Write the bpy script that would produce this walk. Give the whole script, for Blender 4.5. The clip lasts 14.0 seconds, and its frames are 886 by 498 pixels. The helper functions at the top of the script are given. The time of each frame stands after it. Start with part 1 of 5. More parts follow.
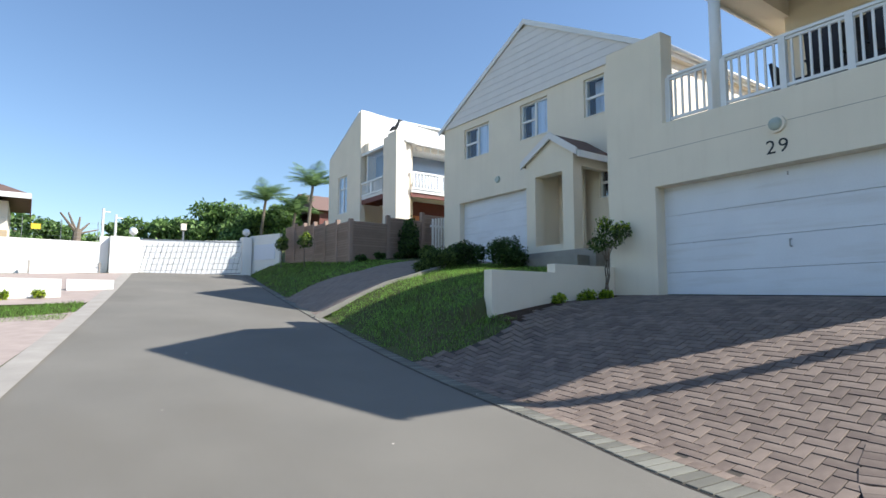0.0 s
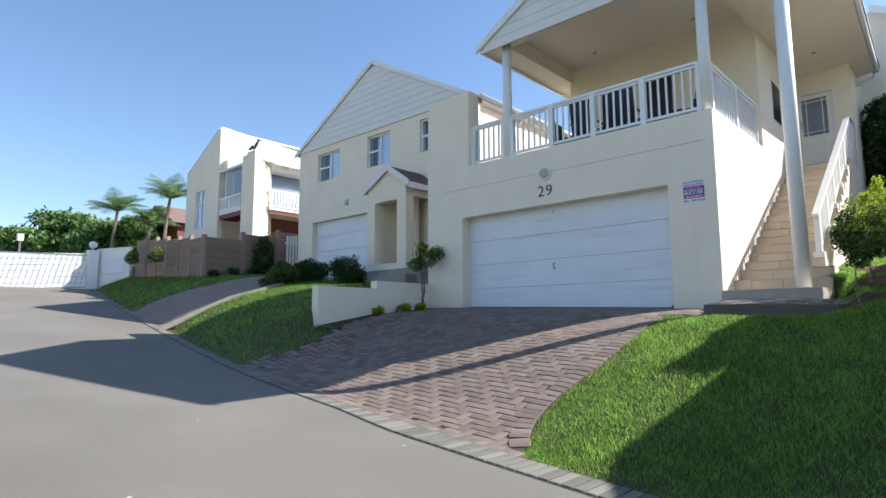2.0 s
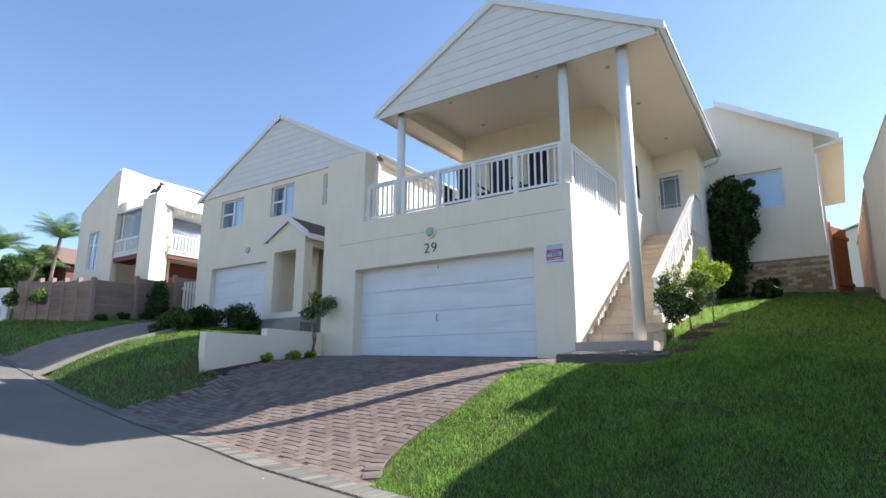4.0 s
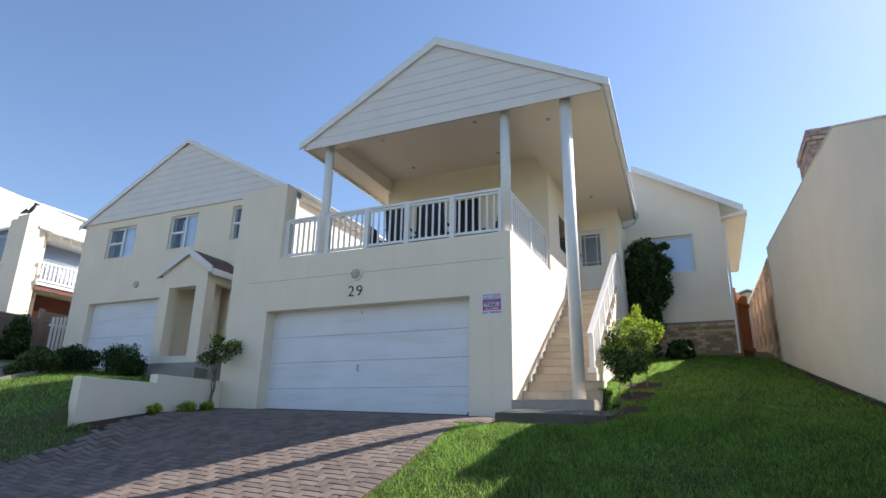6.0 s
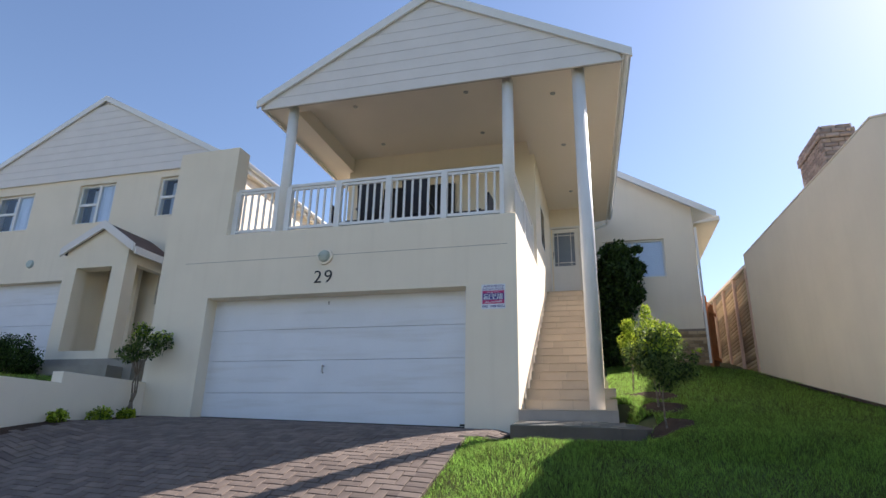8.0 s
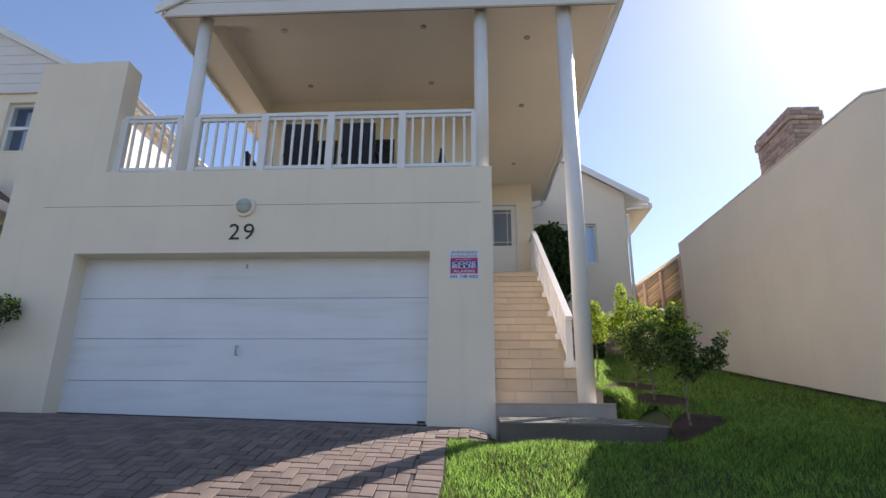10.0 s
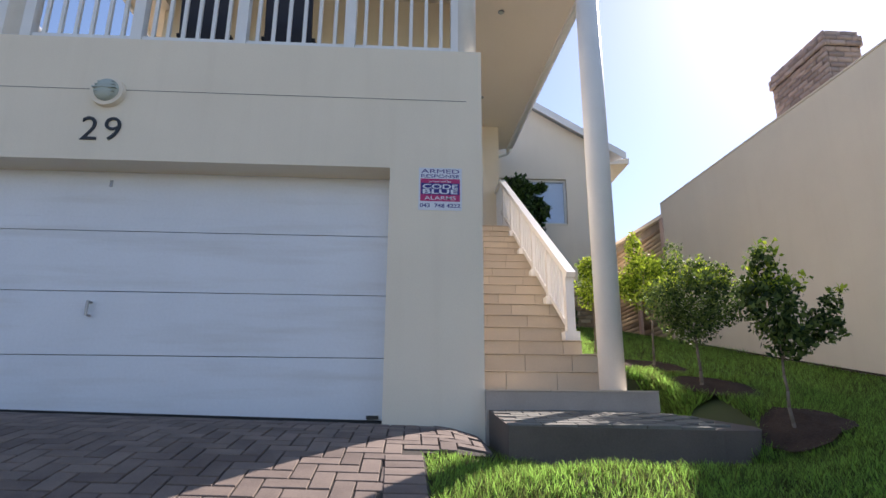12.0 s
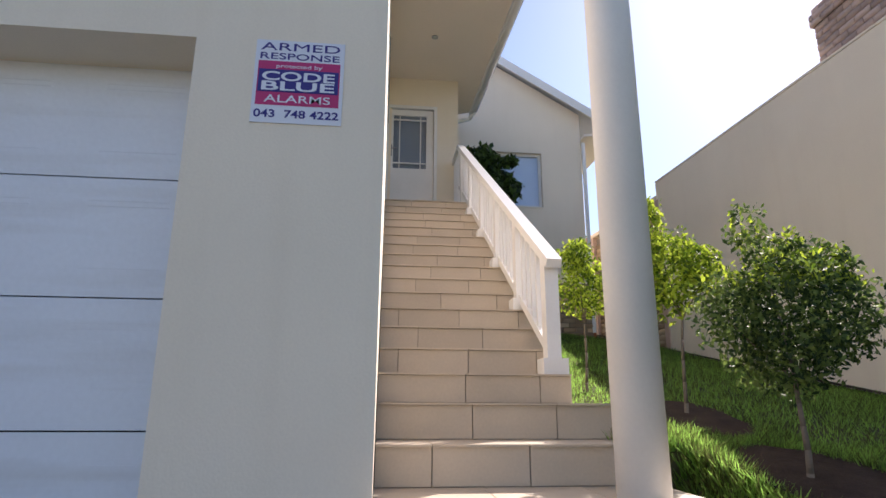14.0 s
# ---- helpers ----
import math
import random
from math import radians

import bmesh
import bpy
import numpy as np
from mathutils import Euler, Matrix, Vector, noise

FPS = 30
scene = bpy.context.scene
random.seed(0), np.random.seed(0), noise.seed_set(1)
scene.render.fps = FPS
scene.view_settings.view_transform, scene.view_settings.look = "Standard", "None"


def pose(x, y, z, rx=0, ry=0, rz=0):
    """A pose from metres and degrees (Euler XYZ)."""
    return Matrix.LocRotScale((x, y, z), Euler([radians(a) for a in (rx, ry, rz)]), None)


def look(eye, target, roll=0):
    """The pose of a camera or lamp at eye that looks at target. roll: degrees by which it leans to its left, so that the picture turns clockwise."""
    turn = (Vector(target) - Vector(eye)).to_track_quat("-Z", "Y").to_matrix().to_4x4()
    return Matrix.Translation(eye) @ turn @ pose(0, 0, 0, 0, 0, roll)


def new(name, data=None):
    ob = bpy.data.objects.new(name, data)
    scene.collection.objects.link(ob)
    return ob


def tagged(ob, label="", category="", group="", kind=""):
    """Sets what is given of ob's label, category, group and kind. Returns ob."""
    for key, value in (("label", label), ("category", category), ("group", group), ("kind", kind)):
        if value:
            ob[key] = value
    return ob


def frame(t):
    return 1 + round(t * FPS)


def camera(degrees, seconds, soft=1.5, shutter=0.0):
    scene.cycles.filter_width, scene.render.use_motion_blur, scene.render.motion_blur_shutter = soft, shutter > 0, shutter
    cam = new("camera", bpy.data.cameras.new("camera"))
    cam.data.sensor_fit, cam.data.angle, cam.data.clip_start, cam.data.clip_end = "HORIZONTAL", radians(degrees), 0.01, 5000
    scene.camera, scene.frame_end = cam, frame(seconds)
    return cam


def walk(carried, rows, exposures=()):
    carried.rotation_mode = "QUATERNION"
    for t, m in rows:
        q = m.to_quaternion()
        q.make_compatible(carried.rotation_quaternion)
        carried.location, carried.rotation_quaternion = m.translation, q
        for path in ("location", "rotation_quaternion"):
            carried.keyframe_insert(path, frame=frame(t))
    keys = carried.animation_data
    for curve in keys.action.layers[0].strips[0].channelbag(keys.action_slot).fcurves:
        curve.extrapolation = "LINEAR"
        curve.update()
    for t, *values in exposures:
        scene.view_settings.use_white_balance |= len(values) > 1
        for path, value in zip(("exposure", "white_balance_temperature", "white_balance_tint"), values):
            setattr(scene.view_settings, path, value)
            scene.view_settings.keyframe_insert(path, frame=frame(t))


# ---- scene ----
cam = camera(74.2, 14.0)
PATH = [
    (0, (-0.351, 0.813, 1.754), (0.798, 2.439, 1.952), 0.1),
    (0.5, (-0.413, 0.261, 1.735), (0.822, 1.822, 1.933), 0.0),
    (1, (-0.565, -0.301, 1.704), (0.762, 1.182, 1.903), -0.2),
    (1.5, (-0.681, -0.795, 1.688), (0.73, 0.607, 1.901), -0.1),
    (2, (-0.784, -1.195, 1.67), (0.675, 0.15, 1.917), -0.3),
    (2.5, (-0.915, -1.558, 1.644), (0.59, -0.275, 1.941), -0.1),
    (3, (-0.966, -1.862, 1.619), (0.575, -0.634, 1.964), -0.1),
    (3.5, (-1.017, -2.097, 1.584), (0.557, -0.924, 1.965), 0.0),
    (4, (-1.076, -2.171, 1.568), (0.539, -1.067, 1.987), 0.2),
    (6.5, (-0.453, -0.767, 1.646), (1.311, -0.049, 2.257), 1.1),
    (7, (-0.158, -0.312, 1.664), (1.627, 0.351, 2.278), 1.1),
    (9.5, (1.584, 1.817, 1.739), (3.472, 2.028, 2.364), 1.0),
    (10, (2.058, 2.061, 1.779), (3.961, 2.177, 2.384), 0.6),
    (10.3, (2.413, 2.187, 1.801), (4.323, 2.256, 2.39), 0.6),
    (10.5, (2.644, 2.262, 1.82), (4.557, 2.313, 2.401), 1.0),
    (11, (3.187, 2.394, 1.835), (5.106, 2.423, 2.398), 0.6),
    (11.5, (3.719, 2.51, 1.882), (5.648, 2.476, 2.408), 0.9),
    (12, (4.406, 2.449, 1.989), (6.333, 2.346, 2.517), 0.4),
    (12.5, (5.046, 2.373, 2.111), (6.967, 2.19, 2.637), 0.4),
    (13.2, (5.971, 2.146, 2.297), (7.891, 1.952, 2.822), 0.5),
    (13.6, (6.408, 2.011, 2.388), (8.328, 1.808, 2.91), 0.5),
    (14, (6.863, 1.844, 2.506), (8.786, 1.645, 3.019), 0.3),
]
walk(cam, [(t, look(eye, target, roll)) for t, eye, target, roll in PATH],
     [(0, 0.66, 6000, 10), (4, 0.95, 6050, 14), (6.5, 0.68, 6200, 14), (9.5, 0.64, 6400, 21), (12, 0.71, 6380, 21), (14, 0.70, 6400, 22)])

# ---- world, sun ----
SUN_DIR = Vector((0.92, -0.80, 1.0)).normalized()
world = bpy.data.worlds.new("sky")
scene.world = world
world.use_nodes = True
wn = world.node_tree.nodes
wn.clear()
sky = wn.new("ShaderNodeTexSky")
sky.sky_type = "NISHITA"
sky.sun_disc = False
sky.sun_elevation = math.asin(SUN_DIR.z)
sky.sun_rotation = math.atan2(SUN_DIR.x, SUN_DIR.y)
sky.air_density, sky.dust_density, sky.ozone_density = 1.1, 0.4, 2.4
bgn = wn.new("ShaderNodeBackground")
bgn.inputs["Strength"].default_value = 0.113
wout = wn.new("ShaderNodeOutputWorld")
world.node_tree.links.new(sky.outputs[0], bgn.inputs["Color"])
world.node_tree.links.new(bgn.outputs[0], wout.inputs["Surface"])
sun = new("sun", bpy.data.lights.new("sun", "SUN"))
sun.data.energy, sun.data.angle, sun.data.color = 5.5, radians(0.5), (1.0, 0.93, 0.82)
sun.matrix_basis = look(SUN_DIR * 50, (0, 0, 0))
scene.view_settings.exposure = 0.6


# ---- materials ----
def material(name, colour, rough=0.7, vary=0.08, scale=3.0, fine=60.0, bump=0.15, metal=0.0, piece=0.0, island=0.0, second=None, spec=0.5, depth=0.004, streak=0.0, along=(7.0, 7.0, 0.5)):
    """A surface with large stains, fine grain and relief. piece, island: how much whole pieces differ."""
    m = bpy.data.materials.new(name)
    m.use_nodes = True
    n, l = m.node_tree.nodes, m.node_tree.links
    b = n["Principled BSDF"]
    b.inputs["Roughness"].default_value, b.inputs["Metallic"].default_value = rough, metal
    b.inputs["Specular IOR Level"].default_value = spec
    tc = n.new("ShaderNodeTexCoord")
    big, small = n.new("ShaderNodeTexNoise"), n.new("ShaderNodeTexNoise")
    big.inputs["Scale"].default_value, big.inputs["Detail"].default_value = scale, 5.0
    small.inputs["Scale"].default_value, small.inputs["Detail"].default_value = fine, 3.0
    l.new(tc.outputs["Object"], big.inputs["Vector"])
    l.new(tc.outputs["Object"], small.inputs["Vector"])
    total = n.new("ShaderNodeMath")
    total.operation = "MULTIPLY_ADD"
    l.new(big.outputs["Fac"], total.inputs[0])
    total.inputs[1].default_value = 0.65
    half = n.new("ShaderNodeMath")
    half.operation = "MULTIPLY"
    l.new(small.outputs["Fac"], half.inputs[0])
    half.inputs[1].default_value = 0.35
    l.new(half.outputs[0], total.inputs[2])
    last = total.outputs[0]
    if piece or island:
        src = n.new("ShaderNodeObjectInfo").outputs["Random"] if piece else n.new("ShaderNodeNewGeometry").outputs["Random Per Island"]
        add = n.new("ShaderNodeMath")
        add.operation = "MULTIPLY_ADD"
        l.new(src, add.inputs[0])
        add.inputs[1].default_value = piece or island
        shift = n.new("ShaderNodeMath")
        shift.operation = "SUBTRACT"
        l.new(last, shift.inputs[0])
        shift.inputs[1].default_value = (piece or island) / 2
        l.new(shift.outputs[0], add.inputs[2])
        last = add.outputs[0]
    ramp = n.new("ShaderNodeMapRange")
    ramp.inputs["From Min"].default_value, ramp.inputs["From Max"].default_value = 0.3, 0.7
    l.new(last, ramp.inputs["Value"])
    mix = n.new("ShaderNodeMix")
    mix.data_type = "RGBA"
    l.new(ramp.outputs[0], mix.inputs["Factor"])
    lo = [c * (1 - vary) for c in colour] if second is None else second
    hi = [min(1, c * (1 + vary)) for c in colour]
    mix.inputs["A"].default_value, mix.inputs["B"].default_value = (*lo, 1), (*hi, 1)
    if streak:
        mp, sn, sr, sm2 = n.new("ShaderNodeMapping"), n.new("ShaderNodeTexNoise"), n.new("ShaderNodeMapRange"), n.new("ShaderNodeMix")
        mp.inputs["Scale"].default_value = along
        sn.inputs["Scale"].default_value, sn.inputs["Detail"].default_value = 1.0, 4.0
        sr.inputs["From Min"].default_value, sr.inputs["From Max"].default_value = 0.52, 0.75
        sr.inputs["To Max"].default_value = streak
        sm2.data_type, sm2.blend_type = "RGBA", "MULTIPLY"
        sm2.inputs["B"].default_value = (0.62, 0.56, 0.46, 1)
        l.new(tc.outputs["Object"], mp.inputs["Vector"])
        l.new(mp.outputs[0], sn.inputs["Vector"])
        l.new(sn.outputs["Fac"], sr.inputs["Value"])
        l.new(sr.outputs[0], sm2.inputs["Factor"])
        l.new(mix.outputs["Result"], sm2.inputs["A"])
        mix = sm2
    l.new(mix.outputs["Result"], b.inputs["Base Color"])
    if bump:
        bp = n.new("ShaderNodeBump")
        bp.inputs["Strength"].default_value, bp.inputs["Distance"].default_value = bump, depth
        l.new(small.outputs["Fac"], bp.inputs["Height"])
        l.new(bp.outputs[0], b.inputs["Normal"])
    return m


def leaf_material(name, dark, light, through_light=0.35, patch=6.0, island=1.0):
    m = material(name, light, 0.55, 0.2, patch, 40.0, 0.0, island=island, second=dark, spec=0.3)
    n, l = m.node_tree.nodes, m.node_tree.links
    b, out = n["Principled BSDF"], n["Material Output"]
    t, mx = n.new("ShaderNodeBsdfTranslucent"), n.new("ShaderNodeMixShader")
    col = b.inputs["Base Color"].links[0].from_socket
    l.new(col, t.inputs["Color"])
    mx.inputs[0].default_value = through_light
    l.new(b.outputs[0], mx.inputs[1])
    l.new(t.outputs[0], mx.inputs[2])
    l.new(mx.outputs[0], out.inputs["Surface"])
    return m


CREAM = material("cream_plaster", (0.84, 0.745, 0.595), 0.85, 0.05, 1.2, 90, 0.25, streak=0.07)
CREAM_PALE = material("pale_cream_plaster", (0.845, 0.75, 0.61), 0.85, 0.05, 1.2, 90, 0.25, streak=0.06)
SOFFIT = material("cream_ceiling_board", (0.83, 0.75, 0.65), 0.8, 0.03, 1.0, 60, 0.05)
WHITE = material("white_gloss_paint", (0.80, 0.79, 0.77), 0.45, 0.04, 4, 60, 0.06)
WHITE_WALL = material("whitewashed_wall", (0.82, 0.80, 0.76), 0.85, 0.04, 1.5, 70, 0.2)
BOARD = material("white_weatherboard", (0.77, 0.735, 0.71), 0.7, 0.05, 2, 60, 0.15, island=0.4)
DOOR_WHITE = material("white_garage_door_paint", (0.74, 0.76, 0.80), 0.5, 0.05, 1.5, 40, 0.15, streak=0.25, along=(1.0, 0.8, 9.0))
TILE = material("beige_step_tile", (0.54, 0.455, 0.35), 0.5, 0.10, 3, 70, 0.08, piece=0.35)
TILE_GREY = material("grey_painted_step", (0.42, 0.355, 0.30), 0.7, 0.12, 4, 70, 0.2)
GROUT = material("grout", (0.34, 0.29, 0.23), 0.9, 0.1, 8, 80, 0.2)
ASPHALT = material("worn_asphalt", (0.168, 0.155, 0.130), 0.92, 0.17, 0.5, 260, 0.6, depth=0.004, streak=0.25, along=(0.7, 0.25, 1.0))
PAVER = material("red_grey_paver", (0.205, 0.158, 0.126), 0.9, 0.15, 5, 120, 0.5, piece=0.32, second=(0.132, 0.098, 0.080))
PAVER_ALL = material("red_grey_paver_far", (0.205, 0.158, 0.126), 0.9, 0.15, 5, 120, 0.5, island=0.32, second=(0.132, 0.098, 0.080))
KERB = material("grey_kerb_paver", (0.18, 0.175, 0.145), 0.9, 0.15, 5, 120, 0.5, piece=0.5, second=(0.12, 0.115, 0.095))
KERB_ALL = material("grey_kerb_paver_far", (0.18, 0.175, 0.145), 0.9, 0.15, 5, 120, 0.5, island=0.6, second=(0.13, 0.125, 0.105))
JOINT = material("sandy_joint", (0.055, 0.045, 0.035), 0.95, 0.2, 6, 150, 0.4)
CONCRETE = material("stained_concrete", (0.33, 0.30, 0.26), 0.9, 0.15, 2.5, 90, 0.4)
DARK_CONCRETE = material("dark_stained_concrete", (0.13, 0.105, 0.085), 0.9, 0.2, 3, 90, 0.5)
LEFT_PAVING = material("pink_grey_paving", (0.36, 0.29, 0.25), 0.9, 0.15, 4, 100, 0.4)
LAWN = material("lawn_thatch", (0.065, 0.09, 0.028), 0.95, 0.3, 1.2, 90, 0.8, second=(0.105, 0.09, 0.05), spec=0.1)
SOIL = material("dark_soil", (0.075, 0.05, 0.036), 0.95, 0.35, 6, 60, 1.0, spec=0.1, depth=0.02)
GRASS = leaf_material("grass_blade", (0.105, 0.12, 0.038), (0.27, 0.48, 0.09), 0.74, 2.4, 0.8)
LEAF_DARK = leaf_material("dark_leaf", (0.016, 0.038, 0.010), (0.06, 0.11, 0.025))
LEAF_MID = leaf_material("mid_green_leaf", (0.036, 0.066, 0.020), (0.14, 0.20, 0.05), 0.5)
LEAF_LIME = leaf_material("lime_leaf", (0.10, 0.17, 0.015), (0.42, 0.52, 0.05), 0.55)
LEAF_FAR = leaf_material("far_leaf", (0.07, 0.125, 0.045), (0.20, 0.31, 0.09), 0.4)
LEAF_PALM = leaf_material("palm_leaf", (0.06, 0.11, 0.04), (0.20, 0.30, 0.11), 0.5)
BARK = material("pale_bark", (0.20, 0.16, 0.12), 0.95, 0.25, 8, 60, 0.8, depth=0.01)
BRICK = material("buff_brick", (0.46, 0.35, 0.22), 0.9, 0.15, 6, 100, 0.5, piece=1.0, second=(0.28, 0.20, 0.12))
BRICK_ALL = material("buff_brick_far", (0.46, 0.35, 0.22), 0.9, 0.15, 6, 100, 0.5, island=1.0, second=(0.28, 0.20, 0.12))
BRICK_RED = material("red_brown_brick", (0.52, 0.38, 0.31), 0.9, 0.12, 6, 100, 0.5, island=0.6, second=(0.40, 0.29, 0.24))
MORTAR = material("mortar", (0.24, 0.20, 0.16), 0.95, 0.1, 8, 90, 0.3)
FENCE = material("brown_concrete_panel", (0.30, 0.215, 0.17), 0.9, 0.12, 3, 70, 0.4, island=0.4)
FENCE_RIB = material("ribbed_concrete", (0.33, 0.24, 0.19), 0.9, 0.12, 3, 70, 0.4, piece=0.5)
TIMBER = material("orange_timber", (0.42, 0.15, 0.05), 0.6, 0.2, 5, 60, 0.3, island=0.6)
RED_WOOD = material("dark_red_timber", (0.16, 0.045, 0.03), 0.6, 0.2, 5, 60, 0.3)
METAL = material("galvanised_roof_sheet", (0.62, 0.63, 0.65), 0.4, 0.06, 3, 40, 0.05, metal=0.3)
ROOF_TILE = material("brown_roof_tile", (0.16, 0.10, 0.08), 0.85, 0.2, 5, 60, 0.4, island=0.8)
DARK = material("dark_weave", (0.016, 0.014, 0.022), 0.6, 0.2, 10, 200, 0.3)
BLACK = material("black_paint", (0.012, 0.012, 0.012), 0.4, 0.1, 10, 100, 0.05)
STEEL = material("dull_steel", (0.35, 0.35, 0.36), 0.35, 0.1, 10, 100, 0.05, metal=0.9)
RUBBER = material("black_rubber", (0.02, 0.02, 0.02), 0.8, 0.1, 10, 100, 0.1)
CURTAIN = material("pale_curtain", (0.84, 0.85, 0.90), 0.9, 0.06, 3, 40, 0.1)
# dark tone that puts the gloom of closed rooms into the colour
UNLIT_ROOM = material("unlit_room_tone", (0.10, 0.10, 0.11), 0.9, 0.1, 2, 30, 0.0)
# blue-grey for pane backings; paints the sky's reflection on the far glazing
SKY_GREY_BACK = material("sky_grey_pane_back", (0.30, 0.32, 0.36), 0.9, 0.1, 2, 30, 0.0)
SIGN_WHITE = material("sign_white", (0.72, 0.74, 0.80), 0.5, 0.02, 5, 40, 0.0)
SIGN_RED = material("sign_crimson", (0.50, 0.03, 0.15), 0.5, 0.03, 5, 40, 0.0)
SIGN_BLUE = material("sign_navy", (0.035, 0.025, 0.20), 0.5, 0.03, 5, 40, 0.0)
OPAL = material("opal_lamp_glass", (0.42, 0.47, 0.42), 0.25, 0.06, 10, 60, 0.0)
YELLOW = material("yellow_plate", (0.75, 0.55, 0.04), 0.5, 0.05, 5, 40, 0.0)


def glass(name, tint=(0.9, 0.95, 1.0)):
    m = bpy.data.materials.new(name)
    m.use_nodes = True
    n, l = m.node_tree.nodes, m.node_tree.links
    n.remove(n["Principled BSDF"])
    g, t, f, mx = n.new("ShaderNodeBsdfGlossy"), n.new("ShaderNodeBsdfTransparent"), n.new("ShaderNodeLayerWeight"), n.new("ShaderNodeMixShader")
    g.inputs["Roughness"].default_value = 0.03
    t.inputs["Color"].default_value = (*tint, 1)
    f.inputs["Blend"].default_value = 0.5
    p, r = n.new("ShaderNodeMath"), n.new("ShaderNodeMapRange")
    p.operation = "POWER"
    p.inputs[1].default_value = 4.0
    r.inputs["To Min"].default_value, r.inputs["To Max"].default_value = 0.05, 0.7
    l.new(f.outputs["Facing"], p.inputs[0])
    l.new(p.outputs[0], r.inputs["Value"])
    l.new(r.outputs[0], mx.inputs[0])
    l.new(t.outputs[0], mx.inputs[1])
    l.new(g.outputs[0], mx.inputs[2])
    l.new(mx.outputs[0], n["Material Output"].inputs["Surface"])
    return m


GLASS = glass("window_glass")
GLASS_DARK = glass("dark_window_glass", (0.25, 0.27, 0.30))


# ---- mesh helpers ----
def thing(name, at, label, category, group=""):
    ob = new(name)
    ob.empty_display_size = 0.1
    ob.matrix_basis = Matrix.Translation(at)
    return tagged(ob, label, category, group)


def place(ob, parent):
    if parent is not None:
        ob.parent = parent
        base = parent.matrix_basis if parent.parent is None and parent.type == "EMPTY" else Matrix()
        ob.matrix_parent_inverse = base.inverted()


def finish(name, me, mat, parent=None, label="", smooth=False):
    ob = new(name, me)
    me.materials.clear()
    me.materials.append(mat)
    if smooth:
        me.polygons.foreach_set("use_smooth", [True] * len(me.polygons))
    place(ob, parent)
    return tagged(ob, label)


def part(name, bm, mat, parent=None, label="", smooth=False, bevel=0.0):
    if bevel:
        bmesh.ops.bevel(bm, geom=[e for e in bm.edges if len(e.link_faces) == 2 and e.calc_face_angle() > 0.5], offset=bevel, segments=1, affect="EDGES", profile=0.7)
    bmesh.ops.recalc_face_normals(bm, faces=bm.faces)
    me = bpy.data.meshes.new(name)
    bm.to_mesh(me)
    bm.free()
    return finish(name, me, mat, parent, label, smooth)


def box(x0, x1, y0, y1, z0, z1, bm=None):
    bm = bm or bmesh.new()
    v = [bm.verts.new((x, y, z)) for x in (x0, x1) for y in (y0, y1) for z in (z0, z1)]
    for f in ((0, 1, 3, 2), (4, 6, 7, 5), (0, 4, 5, 1), (2, 3, 7, 6), (0, 2, 6, 4), (1, 5, 7, 3)):
        bm.faces.new([v[i] for i in f])
    return bm


def prism(points, axis, a, b, bm=None):
    """A flat outline pushed along an axis from a to b. points: pairs of the two other coordinates, in order x, y, z."""
    bm = bm or bmesh.new()

    def at(p, c):
        q = list(p)
        q.insert("xyz".index(axis), c)
        return q
    lo, hi = [bm.verts.new(at(p, a)) for p in points], [bm.verts.new(at(p, b)) for p in points]
    n = len(points)
    bm.faces.new(lo), bm.faces.new(hi[::-1])
    for i in range(n):
        bm.faces.new((lo[i], hi[i], hi[(i + 1) % n], lo[(i + 1) % n]))
    return bm


def tube(p, q, r0, r1=None, sides=12, bm=None):
    bm = bm or bmesh.new()
    r1 = r0 if r1 is None else r1
    p, q = Vector(p), Vector(q)
    turn = (q - p).to_track_quat("Z", "Y")
    rings = []
    for c, r in ((p, r0), (q, r1)):
        rings.append([bm.verts.new(c + turn @ Vector((r * math.cos(2 * math.pi * i / sides), r * math.sin(2 * math.pi * i / sides), 0))) for i in range(sides)])
    for i in range(sides):
        bm.faces.new((rings[0][i], rings[0][(i + 1) % sides], rings[1][(i + 1) % sides], rings[1][i]))
    bm.faces.new(rings[0][::-1]), bm.faces.new(rings[1])
    return bm


def beam(p, q, w, h, bm=None):
    """A bar of square section from p to q; w across, h upward."""
    bm = bm or bmesh.new()
    p, q = Vector(p), Vector(q)
    d = (q - p).normalized()
    side = d.cross(Vector((0, 0, 1)))
    side = side.normalized() if side.length > 0.01 else Vector((0, 1, 0))
    up = side.cross(d).normalized()
    v = [bm.verts.new(c + side * a * w / 2 + up * b * h / 2) for c in (p, q) for a, b in ((-1, -1), (1, -1), (1, 1), (-1, 1))]
    for f in ((0, 1, 2, 3), (7, 6, 5, 4), (0, 4, 5, 1), (1, 5, 6, 2), (2, 6, 7, 3), (3, 7, 4, 0)):
        bm.faces.new([v[i] for i in f])
    return bm


def arrays(name, verts, faces, mat, parent=None, label=""):
    me = bpy.data.meshes.new(name)
    verts, faces = np.asarray(verts, dtype=np.float32), np.asarray(faces, dtype=np.int32)
    k = faces.shape[1]
    me.vertices.add(len(verts)), me.loops.add(faces.size), me.polygons.add(len(faces))
    me.vertices.foreach_set("co", verts.ravel())
    me.loops.foreach_set("vertex_index", faces.ravel())
    me.polygons.foreach_set("loop_start", np.arange(0, faces.size, k, dtype=np.int32))
    me.update(calc_edges=True)
    return finish(name, me, mat, parent, label)


